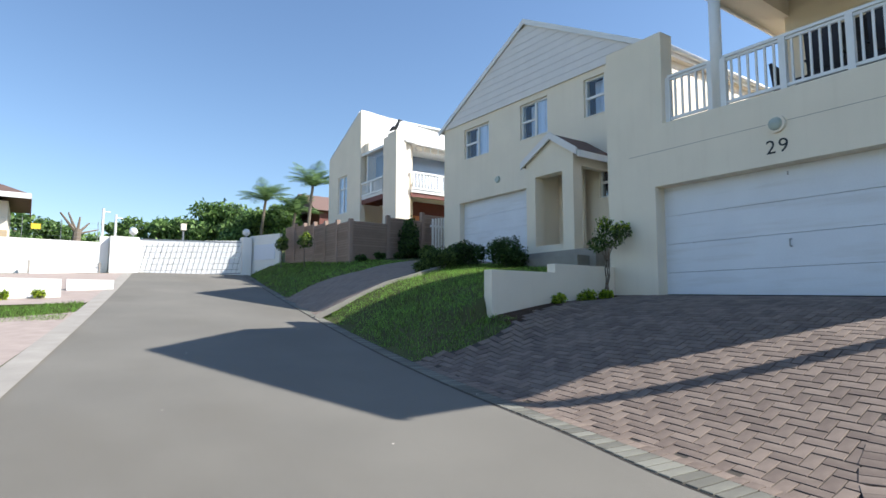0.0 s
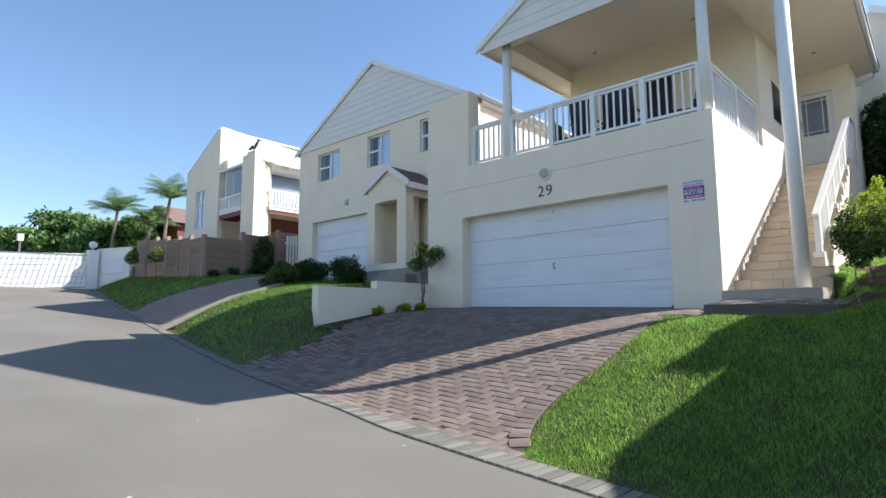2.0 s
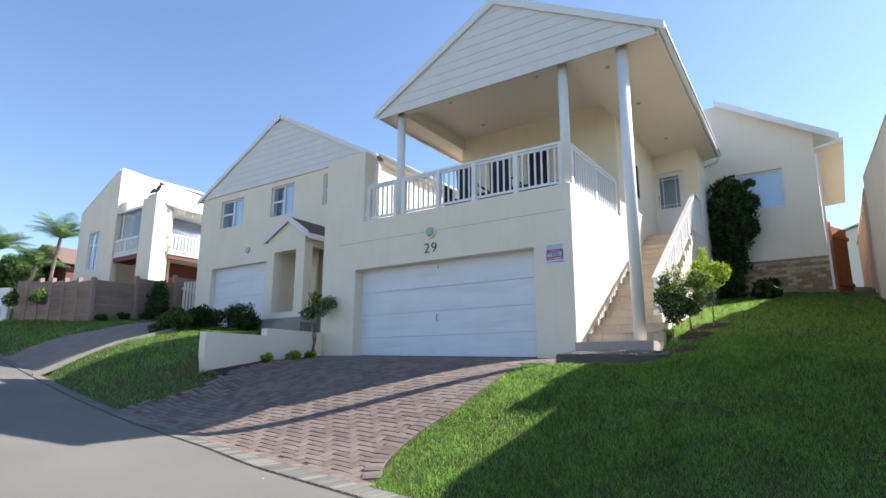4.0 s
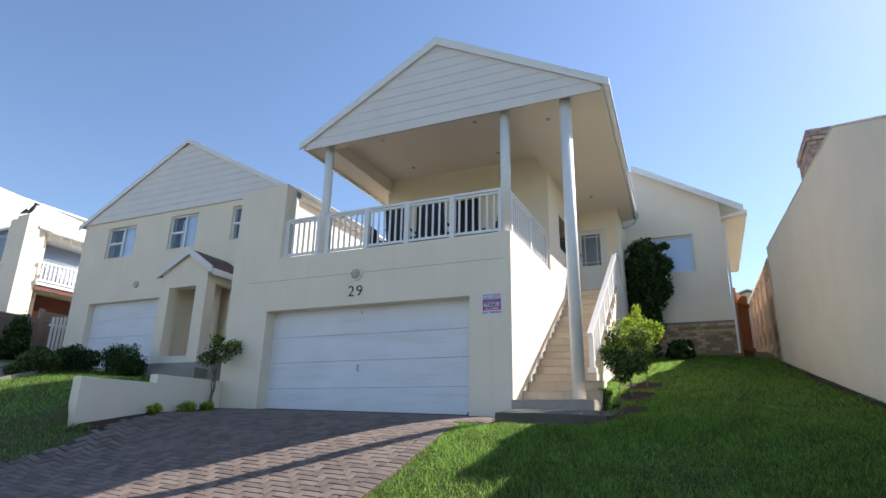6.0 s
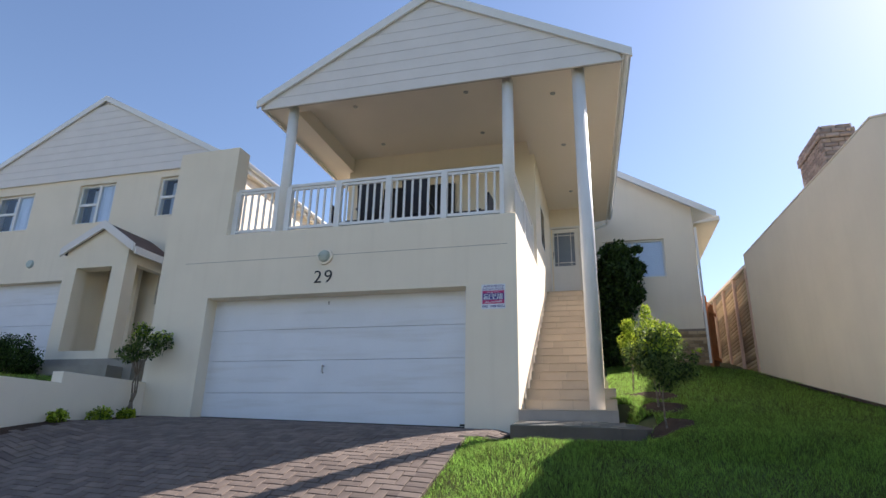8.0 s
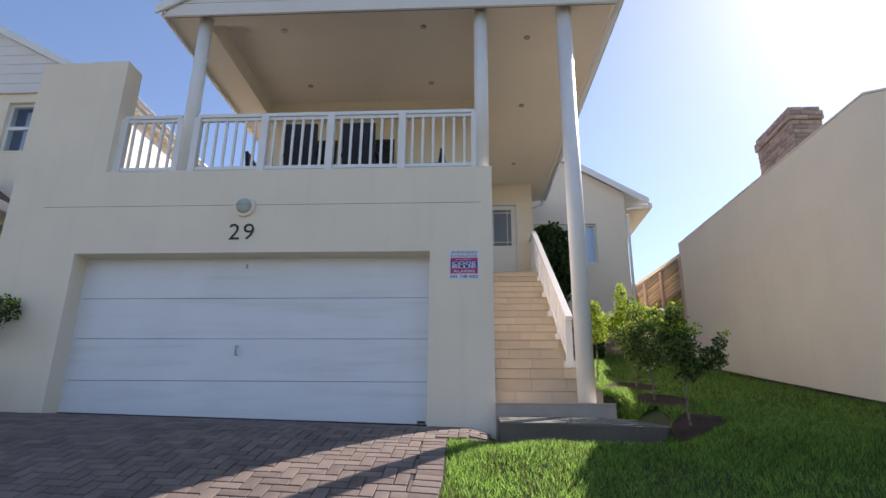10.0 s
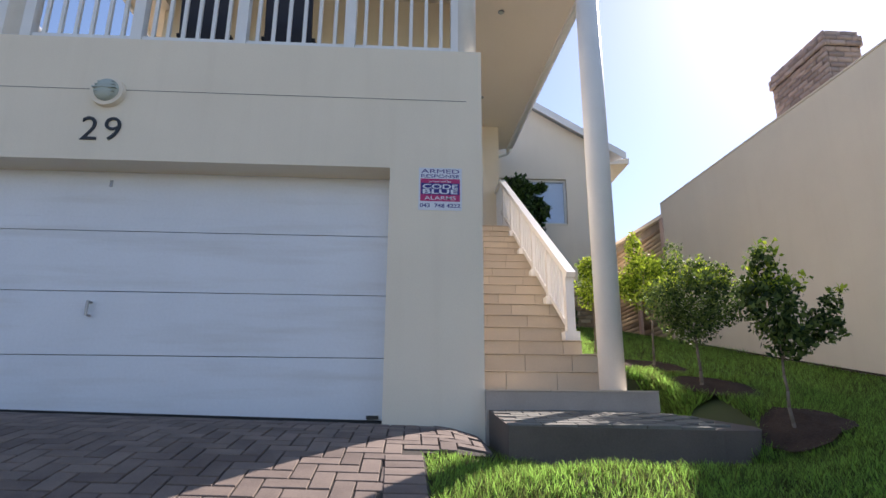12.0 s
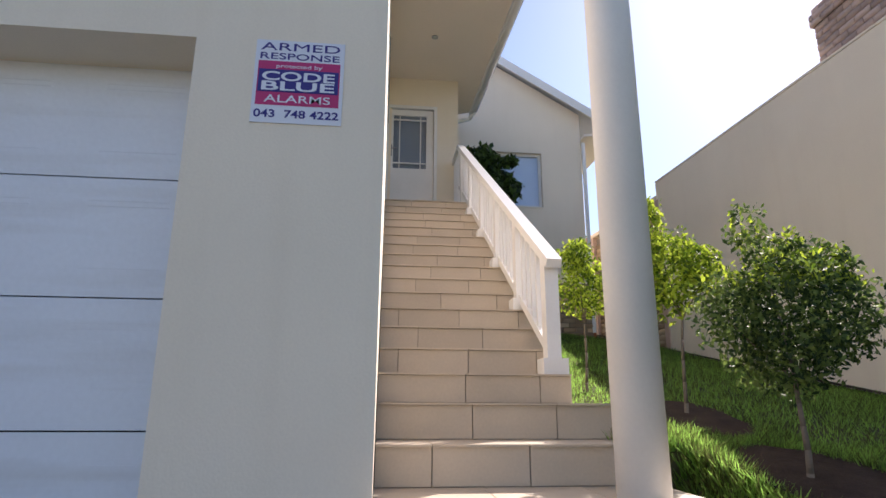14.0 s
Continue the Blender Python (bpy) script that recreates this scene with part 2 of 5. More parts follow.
def leaves(name, centres, size, mat, parent, seed, up=0.3, label=""):
    """Folded pointed leaves at the given centres, turned at random."""
    rng = np.random.default_rng(seed)
    n = len(centres)
    d = rng.normal(size=(n, 3)) + np.array([0, 0, up])
    d /= np.linalg.norm(d, axis=1)[:, None]
    s = np.cross(d, rng.normal(size=(n, 3)))
    s /= np.linalg.norm(s, axis=1)[:, None]
    k = np.cross(d, s)
    ln = (size * rng.uniform(0.6, 1.3, n))[:, None]
    v = np.stack([centres - d * ln / 2, centres + s * ln * 0.24 + k * ln * 0.08, centres + d * ln / 2, centres - s * ln * 0.24 + k * ln * 0.08], 1).reshape(-1, 3)
    return arrays(name, v, np.arange(4 * n).reshape(-1, 4), mat, parent, label)


def cloud(blobs, count, rng, hollow=0.5):
    """Random points in lumpy balls (x, y, z, radius, stretch)."""
    out = []
    vol = np.array([b[3] ** 2.2 for b in blobs])
    for b, share in zip(blobs, vol / vol.sum()):
        n = int(count * share)
        p = rng.normal(size=(n, 3))
        p /= np.linalg.norm(p, axis=1)[:, None]
        r = b[3] * (hollow + (1 - hollow) * rng.random(n)) ** 0.6 * (1 + 0.22 * np.sin(5 * p[:, 0] + b[0] * 9) * np.sin(6 * p[:, 2] + 3 * p[:, 1]))
        q = p * r[:, None]
        q[:, 2] *= b[4]
        out.append(q + np.array(b[:3]))
    return np.concatenate(out)


def flat_text(name, text, height, mat, parent, y_mid, z, x, width=None, extrude=0.002, bold=0.004):
    """Words standing on a wall that faces -x, centred at y_mid, on the line z."""
    cu = bpy.data.curves.new(name, "FONT")
    cu.body, cu.size, cu.extrude, cu.align_x = text, 1.0, 0.5, "CENTER"
    cu.offset = bold
    tmp = new("tmp", cu)
    bpy.context.view_layer.update()
    me = bpy.data.meshes.new_from_object(tmp)
    bpy.data.objects.remove(tmp)
    co = np.array([v.co[:] for v in me.vertices])
    h, w = co[:, 1].max() - min(0, co[:, 1].min()), co[:, 0].max() - co[:, 0].min()
    cx = (co[:, 0].max() + co[:, 0].min()) / 2
    kw = height / h if width is None else width / w
    for v in me.vertices:
        a, b, c = v.co
        v.co = (x - extrude * (c + 0.5), y_mid - (a - cx) * kw, z + b * height / h)
    return finish(name, me, mat, parent)


def smooth_step(t):
    t = max(0.0, min(1.0, t))
    return t * t * (3 - 2 * t)


# ---- ground ----
def kerb_x(y):
    return 3.5 + 0.285 * math.log1p(math.exp(min(40, (y - 6) / 1.5)))


def left_x(y):
    return -0.5 + 0.18 * (y - 8)


def road_z(x, y):
    y = max(-12, min(34, y))
    return 0.24 + 0.082 * y + 0.0007 * y * y + 0.02 * (max(-12, min(20, x)) - 2)


def ground_z(x, y):
    k = kerb_x(min(y, 34))
    r = road_z(min(x, k), y)
    u = min(x, 22) - k - 0.3
    if u <= 0:
        v = left_x(y) - x
        return r if v <= 0 else r - 0.02 * min(v, 6)
    rl = r + (0.37 - r if y < 1 else 0) * smooth_step(u / 2)
    lawn = rl + (0.38 * u if u < 3.9 else 0.38 * 3.9 + 0.2 * (u - 3.9))
    sill = 1.855 + 0.025 * (max(2.1, min(8.4, y)) - 2.1)
    drive = r + (sill - r) * smooth_step(u / 5.25) ** 0.72
    north = r + 1.55 * (1 - math.exp(-u / 1.8))
    a = smooth_step((2.25 - y) / 0.9)
    if 7.3 < x < 9.95:
        cap = 1.62 + max(0.0, 0.35 - y) * 0.5 + max(0.0, x - 8.0) * 0.35 * smooth_step((0.5 - y) / 0.3)
        lawn = lawn + (min(lawn, cap) - lawn) * smooth_step((x - 7.3) / 0.5)
    e = smooth_step((x - 4.5) / 1.6)
    b = smooth_step((y - (7.96 + 0.5 * e)) / (2.6 - 2.48 * e) + 0.5)
    z = drive * (1 - a) * (1 - b) + lawn * a + north * b
    if y > 6.9 and 4.4 < x < 9.4:
        bank = 1.607 + (0.25 if x < 5.92 else 0.164) * (x - 5.92) if x < 7.4 else 1.85 + 0.06 * (x - 7.4)
        z += max(0.0, bank - z) * smooth_step((y - 6.9) / 1.2) * smooth_step((x - 4.4) / 1.4)
    if y < -1.0 and x > 4.4:
        z -= 0.17 * smooth_step((-1.0 - y) / 2.2) * smooth_step((x - 4.4) / 2)
    return z


def spread(a, b, step):
    return list(np.arange(a, b + 1e-6, step))


gx = sorted([-600, -200, -80, -40, -20] + spread(-12, 20, 0.25) + [9.94, 9.96] + [24, 30, 45, 80, 200, 600])
gy = sorted([-600, -200, -80, -40, -20, -12] + spread(-8, 36, 0.25) + [0.3, 0.4, 8.39, 8.45, 8.53] + [40, 50, 80, 200, 600])
gv = [(x, y, ground_z(x, y) - 0.03) for x in gx for y in gy]
ny = len(gy)
gf = [(i * ny + j, (i + 1) * ny + j, (i + 1) * ny + j + 1, i * ny + j + 1) for i in range(len(gx) - 1) for j in range(ny - 1)]
ground = arrays("ground", gv, gf, LAWN)
tagged(ground, "short green lawn on sloping ground", "lawn", "", "structure")


def strip(name, left, right, y0, y1, mat, lift, step=0.3, across=8, label="", category=""):
    ys = spread(y0, y1, step)
    v = []
    for y in ys:
        a, b = left(y), right(y)
        for i in range(across + 1):
            x = a + (b - a) * i / across
            v.append((x, y, ground_z(x, y) + lift))
    n = across + 1
    f = [(i * n + j, i * n + j + 1, (i + 1) * n + j + 1, (i + 1) * n + j) for i in range(len(ys) - 1) for j in range(across)]
    ob = arrays(name, v, f, mat)
    return tagged(ob, label, category, "", "structure")


road = strip("road", lambda y: left_x(y), lambda y: kerb_x(y) + 0.01, -14, 31, ASPHALT, -0.003, label="worn grey asphalt road climbing to a gate", category="road")
def kerb_flare(y):
    """How much wider the kerb row is where it passes the drive's mouth and the lawn."""
    return 0.14 * smooth_step((4.8 - y) / 1.6)


kerb_bed = strip("kerb_bed", lambda y: kerb_x(y) - 0.012 - kerb_flare(y), lambda y: kerb_x(y) + 0.26, -10, 29, JOINT, 0.001, across=3, label="sandy bed under the kerb pavers", category="kerb")
left_kerb = strip("left_kerb", lambda y: left_x(y) - 0.34, lambda y: left_x(y) + 0.02, -14, 28.5, CONCRETE, 0.015, across=2, label="pale flush concrete kerb along the road", category="kerb")

DRIVE_EDGE = [(3.70, 2.05), (4.15, 2.22), (4.6, 2.40), (5.12, 2.45), (5.9, 2.37), (6.9, 2.33), (8.0, 2.36), (8.05, 1.93), (9.12, 1.93)]
DRIVE_FAR = [(9.12, 8.0), (8.2, 7.95), (7.4, 8.0), (6.4, 7.85), (5.6, 7.62), (4.8, 7.62), (4.3, 7.95), (3.82, 8.25)]


def edge_y(points, x):
    pts = sorted(points)
    for (a, p), (b, q) in zip(pts, pts[1:]):
        if a <= x <= b:
            return p + (q - p) * ((x - a) / (b - a) if b > a else 0)
    return pts[0][1] if x < pts[0][0] else pts[-1][1]


def drive_sheet():
    v, f, k = [], [], 24
    xs = spread(3.70, 9.4, 0.1)
    for x in xs:
        a, b = edge_y(DRIVE_EDGE, x), edge_y(DRIVE_FAR, x)
        for j in range(k + 1):
            y = a + (b - a) * j / k
            v.append((x, y, ground_z(x, y) - 0.006))
    n = k + 1
    for i in range(len(xs) - 1):
        for j in range(k):
            f.append((i * n + j, (i + 1) * n + j, (i + 1) * n + j + 1, i * n + j + 1))
    return tagged(arrays("driveway", v, f, JOINT), "driveway of worn red-grey pavers laid in herringbone", "driveway", "", "structure")


driveway = drive_sheet()

# neighbour's drive and bed of soil
def plan_patch(name, outline, mat, lift, label, category, kind="structure", step=0.35):
    """A sheet over the ground inside an outline of x, y points."""
    bm = bmesh.new()
    bm.faces.new([bm.verts.new((x, y, 0)) for x, y in outline])
    x0, x1 = min(p[0] for p in outline), max(p[0] for p in outline)
    y0, y1 = min(p[1] for p in outline), max(p[1] for p in outline)
    for c in spread(x0 + step, x1 - 0.01, step):
        bmesh.ops.bisect_plane(bm, geom=bm.verts[:] + bm.edges[:] + bm.faces[:], plane_co=(c, 0, 0), plane_no=(1, 0, 0))
    for c in spread(y0 + step, y1 - 0.01, step):
        bmesh.ops.bisect_plane(bm, geom=bm.verts[:] + bm.edges[:] + bm.faces[:], plane_co=(0, c, 0), plane_no=(0, 1, 0))
    for w in bm.verts:
        w.co.z = ground_z(w.co.x, w.co.y) + lift
    bmesh.ops.triangulate(bm, faces=bm.faces)
    ob = part(name, bm, mat)
    if ob.data.polygons[0].normal.z < 0:
        ob.data.flip_normals()
    return tagged(ob, label, category, "", kind)


ndrive = plan_patch("neighbour_driveway", [(5.05, 13.3), (7.3, 12.6), (9.0, 13.4), (11.5, 13.4), (11.5, 17.0), (9.2, 16.6), (7.6, 16.2), (6.6, 17.4), (5.85, 18.3)], PAVER_ALL, 0.0, "sloping driveway of dark brown pavers", "driveway")
side_kerb = thing("drive_kerb", (7.2, 12.6, 2.2), "pale low concrete kerb along the neighbouring driveway", "kerb")
for (xa, ya), (xb, yb) in (((4.95, 13.28), (5.7, 13.05)), ((5.7, 13.05), (6.5, 12.80)), ((6.5, 12.80), (7.3, 12.55)), ((7.3, 12.55), (8.15, 12.92)), ((8.15, 12.92), (9.0, 13.34))):
    part("kerb_stone", beam((xa, ya, ground_z(xa, ya) + 0.0), (xb, yb, ground_z(xb, yb) + 0.0), 0.11, 0.12), CONCRETE, side_kerb, bevel=0.01)
bed = plan_patch("soil_bed", [(5.9, 7.65), (6.6, 7.80), (7.4, 7.95), (9.1, 7.95), (9.1, 8.325), (6.1, 8.325), (5.7, 8.05)], SOIL, 0.0, "narrow bed of dark bare soil against the wall", "garden bed")
left_walk = plan_patch("pavement_left", [(-6, 2), (-2.1, 2), (-0.9, 8), (-0.05, 12.4), (0.5, 15.5), (-6, 12.5)], LEFT_PAVING, 0.0, "pinkish grey paving beside the road", "pavement")
left_walk2 = plan_patch("pavement_left_far", [(-6, 17.6), (1.0, 17.4), (3.0, 28.5), (-9, 28.5)], LEFT_PAVING, 0.0, "grey paving below the boundary wall", "pavement")

# ---- main house ----
F = 9.12
house = thing("house", (14, 4, 1.9), "cream two-storey house with white gable, balcony and double garage", "house")
part("garage_pillar", box(F, F + 0.35, 1.86, 2.66, 1.55, 5.17), CREAM, house, "cream plastered pillar beside the garage door", bevel=0.008)
part("garage_pillar", box(F, F + 0.35, 7.34, 8.42, 1.55, 5.17), CREAM, house, "cream plastered pillar beside the garage door")
part("lintel_wall", box(F, F + 0.35, 2.66, 7.34, 4.0, 5.17), CREAM, house, "cream plastered wall over the garage door")
part("pier", prism([(7.14, 5.17), (8.42, 5.17), (8.40, 6.93), (7.12, 6.95)], "x", F, F + 0.35), CREAM, house, "tall cream wall pier beside the balcony", bevel=0.012)
part("side_wall", box(F + 0.35, 12.2, 1.86, 2.08, 1.55, 5.17), CREAM_PALE, house, "cream side wall above the steps")
part("house_wall", box(12.2, 12.42, 1.86, 6.25, 5.0, 8.1), CREAM, house, "cream wall behind the balcony")
bm = box(12.42, 15.6, 1.86, 2.08, 1.9, 7.76)
part("house_wall", bm, CREAM, house, "cream wall beside the upper steps")
bm = box(15.6, 15.82, 0.7, 1.09, 5.0, 7.76)
box(15.6, 15.82, 1.79, 1.86, 5.0, 7.76, bm)
box(15.6, 15.82, 1.09, 1.79, 7.25, 7.76, bm)
part("entrance_wall", bm, CREAM, house, "cream wall round the front door")
part("house_wall", box(15.82, 17.4, 0.7, 0.9, 2.8, 7.76), CREAM, house)
part("balcony_floor", box(F + 0.35, 12.2, 2.08, 8.4, 4.98, 5.16), CONCRETE, house, "balcony slab")
part("back_wall", box(12.2, 12.42, 1.86, 8.4, 1.6, 5.0), CREAM, house)
part("far_wall", box(F + 0.35, 17.0, 8.2, 8.42, 1.6, 5.2), CREAM, house)

# roof: gable front, boards, verge, soffit
VX, RY, RZ = 8.98, 3.40, 9.71
EL, ER, EZ = 6.72, -0.04, 7.84
for i in range(10):
    z0, z1 = 7.66 + 0.215 * i, 7.66 + 0.215 * (i + 1) - 0.008
    if z1 > RZ - 0.12:
        z1 = RZ - 0.12
    yl0 = RY + (EL - RY) * max(0, (RZ - 0.06 - z0)) / (RZ - EZ + 0.0)
    yl1 = RY + (EL - RY) * max(0, (RZ - 0.06 - z1)) / (RZ - EZ)
    yr0 = RY + (ER - RY) * max(0, (RZ - 0.06 - z0)) / (RZ - EZ)
    yr1 = RY + (ER - RY) * max(0, (RZ - 0.06 - z1)) / (RZ - EZ)
    yl0, yr0 = min(yl0, EL - 0.05), max(yr0, ER + 0.10)
    if yl1 - yr1 < 0.05:
        continue
    bm = prism([(yr0, z0), (yl0, z0), (yl1, z1), (yr1, z1)], "x", VX + 0.06, VX + 0.10)
    part("gable_board", bm, BOARD, house)
part("gable_backing", prism([(ER + 0.1, 7.68), (EL - 0.1, 7.68), (RY, RZ - 0.08)], "x", VX + 0.10, VX + 0.14), MORTAR, house)


def gable_roof(parent, x0, x1, ry, rz, el, er, ez, mat, trim_mat, over=0.06, thick=0.16):
    for ey in (el, er):
        s = 1 if ey > ry else -1
        bm = prism([(ry, rz), (ey + s * over, ez - over * (rz - ez) / abs(ey - ry)), (ey + s * over, ez - over * (rz - ez) / abs(ey - ry) - 0.05), (ry, rz - 0.05)], "x", x0 + 0.02, x1)
        part("roof_slope", bm, mat, parent)
        bm = prism([(ry, rz - 0.004), (ey + s * over, ez - over * (rz - ez) / abs(ey - ry)), (ey + s * over, ez - thick), (ry, rz - thick - 0.01)], "x", x0, x0 + 0.04)
        part("verge_board", bm, trim_mat, parent, "white barge board", bevel=0.004)


gable_roof(house, VX, 17.4, RY, RZ + 0.03, EL, ER, EZ + 0.03, METAL, WHITE, thick=0.19)


def eave_run(ob, end=16.65):
    """The eave over the steps draws in a little towards the rear and stops short of the wing."""
    for v in ob.data.vertices:
        if v.co.y < 0.4 and v.co.x > 15:
            v.co.x = min(v.co.x, end)
            v.co.y += 0.30
    return ob


eave_run([o for o in house.children if o.name.startswith("roof_slope")][1])
# soffit and recessed balcony ceiling
bm = box(VX + 0.1, 17.38, 0.05, 1.95, 7.76, 7.80)
box(VX + 0.1, 9.42, 1.95, 6.15, 7.76, 7.80, bm)
box(VX + 0.1, 12.9, 6.15, EL - 0.02, 7.76, 7.80, bm)
eave_run(part("soffit", bm, SOFFIT, house, "smooth cream soffit board"))
bm = box(9.38, 9.42, 1.95, 6.15, 7.80, 8.10)
box(9.42, 12.2, 1.91, 1.95, 7.80, 8.10, bm)
box(9.42, 12.2, 6.15, 6.19, 7.80, 8.10, bm)
part("ceiling_upstand", bm, SOFFIT, house)
part("balcony_ceiling", box(9.38, 12.3, 1.91, 6.19, 8.10, 8.14), SOFFIT, house, "recessed cream balcony ceiling")
eave_run(part("fascia", box(VX + 0.1, 17.3, 0.03, 0.06, 7.70, 7.87), WHITE, house))
part("fascia", box(VX + 0.1, 12.9, EL - 0.02, EL + 0.02, 7.70, 7.80), WHITE, house)
gut = bmesh.new()
tube((VX + 0.08, -0.02, 7.79), (17.3, -0.02, 7.75), 0.055, bm=gut, sides=10)
eave_run(part("gutter", gut, WHITE, house, "white eaves gutter", smooth=True))
bm = tube((16.55, 0.27, 7.72), (16.6, 0.36, 7.60), 0.035)
tube((16.6, 0.36, 7.60), (16.75, 0.78, 7.52), 0.035, bm=bm)
part("downpipe", bm, WHITE, house, smooth=True)
part("party_wall", box(12.42, 17, 6.03, 6.25, 5, 7.76), CREAM, house)

LANDING = 2.14
for y, z0 in ((6.14, 5.17), (1.985, 5.17), (0.775, LANDING)):
    bm = tube((9.29, y, z0), (9.29, y, 7.76), 0.108 if z0 < 3 else 0.098, sides=28)
    part("column", bm, WHITE, house, "round white painted column" if z0 > 3 else "tall round white painted column", smooth=False)
for ob in [o for o in house.children if o.name.startswith("column")]:
    for p in ob.data.polygons:
        p.use_smooth = len(p.vertices) == 4

# plaster groove
part("plaster_joint", box(F - 0.002, F, 2.0, 7.9, 4.655, 4.661), MORTAR, house)

# downlights in the ceilings
for x, y, z in ((10.0, 5.2, 8.095), (10.0, 2.9, 8.095), (11.6, 5.2, 8.095), (11.6, 2.9, 8.095), (9.9, 1.25, 7.755), (11.9, 1.2, 7.755), (14.4, 1.2, 7.755)):
    dl = thing("downlight", (x, y, z), "small round recessed ceiling lamp", "lamp", "ceiling downlights")
    part("rim", tube((x, y, z), (x, y, z - 0.012), 0.05, 0.045, 16), STEEL, dl)
    part("lens", tube((x, y, z - 0.012), (x, y, z - 0.016), 0.03, 0.03, 12), OPAL, dl)

# garage door
gdoor = thing("garage_door", (9.4, 5.0, 1.86), "white sectional double garage door, closed, slightly soiled", "garage door")
dz = [1.885, 2.40, 2.93, 3.46, 4.02]
for a, b in zip(dz, dz[1:]):
    bm = box(9.40, 9.44, 2.60, 7.40, a, b - 0.007)
    p = part("panel", bm, DOOR_WHITE, gdoor, bevel=0.004)
    n = 8
    for i in range(n):
        y0 = 2.78 + i * 4.6 / n
        for zz in (b - 0.11, b - 0.135, a + 0.12):
            part("groove", box(9.398, 9.40, y0, y0 + 0.34, zz, zz + 0.005), MORTAR if zz < 0 else DOOR_WHITE, p)
part("bottom_seal", prism([(2.62, 1.85), (7.38, 1.95), (7.38, 2.005), (2.62, 1.895)], "x", 9.392, 9.43), RUBBER, gdoor, "black rubber bottom seal")
bm = tube((9.34, 5.12, 2.72), (9.34, 5.12, 2.83), 0.012)
tube((9.34, 5.12, 2.83), (9.40, 5.12, 2.83), 0.011, bm=bm)
tube((9.34, 5.12, 2.72), (9.40, 5.12, 2.72), 0.011, bm=bm)
part("handle", bm, STEEL, gdoor, "small steel pull handle")
part("lock_plate", box(9.392, 9.40, 5.105, 5.13, 3.86, 3.92), STEEL, gdoor)
part("bracket", box(9.384, 9.391, 2.70, 2.80, 1.905, 1.935), BLACK, gdoor)
garage_dark = part("garage_box", box(9.5, 12.2, 2.1, 8.2, 1.6, 4.9), UNLIT_ROOM, house)

# wall lamp, number, sign
lamp = thing("bulkhead_lamp", (F, 5.12, 4.63), "round bulkhead wall lamp with ribbed opal glass, off", "wall lamp")
part("base", tube((F, 5.12, 4.63), (F - 0.045, 5.12, 4.63), 0.145, 0.14, 28), CREAM_PALE, lamp)
bm = bmesh.new()
bmesh.ops.create_uvsphere(bm, u_segments=24, v_segments=10, radius=0.105)
for v in bm.verts:
    v.co = (F - 0.045 + v.co.z * 0.45, 5.12 + v.co.x, 4.63 + v.co.y)
part("lens", bm, OPAL, lamp, smooth=True)
for k in range(-2, 3):
    part("rib", box(F - 0.098 + abs(k) * 0.010, F - 0.05, 5.02 + abs(k) * 0.015, 5.22 - abs(k) * 0.015, 4.63 + k * 0.032, 4.636 + k * 0.032), OPAL, lamp)
num = thing("house_number", (F, 5.12, 4.28), "black house number 29 on the wall", "house number")
flat_text("digit", "2", 0.215, BLACK, num, 5.225, 4.175, F, 0.135, 0.012, -0.008)
flat_text("digit", "9", 0.215, BLACK, num, 5.035, 4.175, F, 0.135, 0.012, -0.008)
sg = thing("alarm_sign", (F, 2.225, 3.81), "white, crimson and navy alarm company sign on the wall", "sign")
sx = F - 0.006
part("board", box(sx, F, 2.04, 2.41, 3.62, 4.005), SIGN_WHITE, sg)
part("red_panel", box(sx - 0.0015, sx, 2.055, 2.395, 3.70, 3.905), SIGN_RED, sg)
part("blue_band", box(sx - 0.003, sx - 0.0015, 2.06, 2.39, 3.76, 3.865), SIGN_BLUE, sg)
tx = sx - 0.003
flat_text("lettering", "ARMED", 0.036, SIGN_BLUE, sg, 2.225, 3.957, sx, 0.33, 0.0015, 0.0008)
flat_text("lettering", "RESPONSE", 0.03, SIGN_BLUE, sg, 2.225, 3.915, sx, 0.33, 0.0015, 0.006)
flat_text("lettering", "protected by", 0.022, SIGN_WHITE, sg, 2.225, 3.874, sx - 0.0015, 0.19, 0.0015)
flat_text("lettering", "CODE", 0.042, SIGN_WHITE, sg, 2.225, 3.814, tx, 0.30, 0.0015, 0.02)
flat_text("lettering", "BLUE", 0.042, SIGN_WHITE, sg, 2.225, 3.768, tx, 0.30, 0.0015, 0.02)
flat_text("lettering", "ALARMS", 0.034, SIGN_WHITE, sg, 2.225, 3.713, sx - 0.0015, 0.27, 0.0015)
flat_text("lettering", "043  748 4222", 0.036, SIGN_BLUE, sg, 2.225, 3.645, sx, 0.345, 0.0015, 0.018)


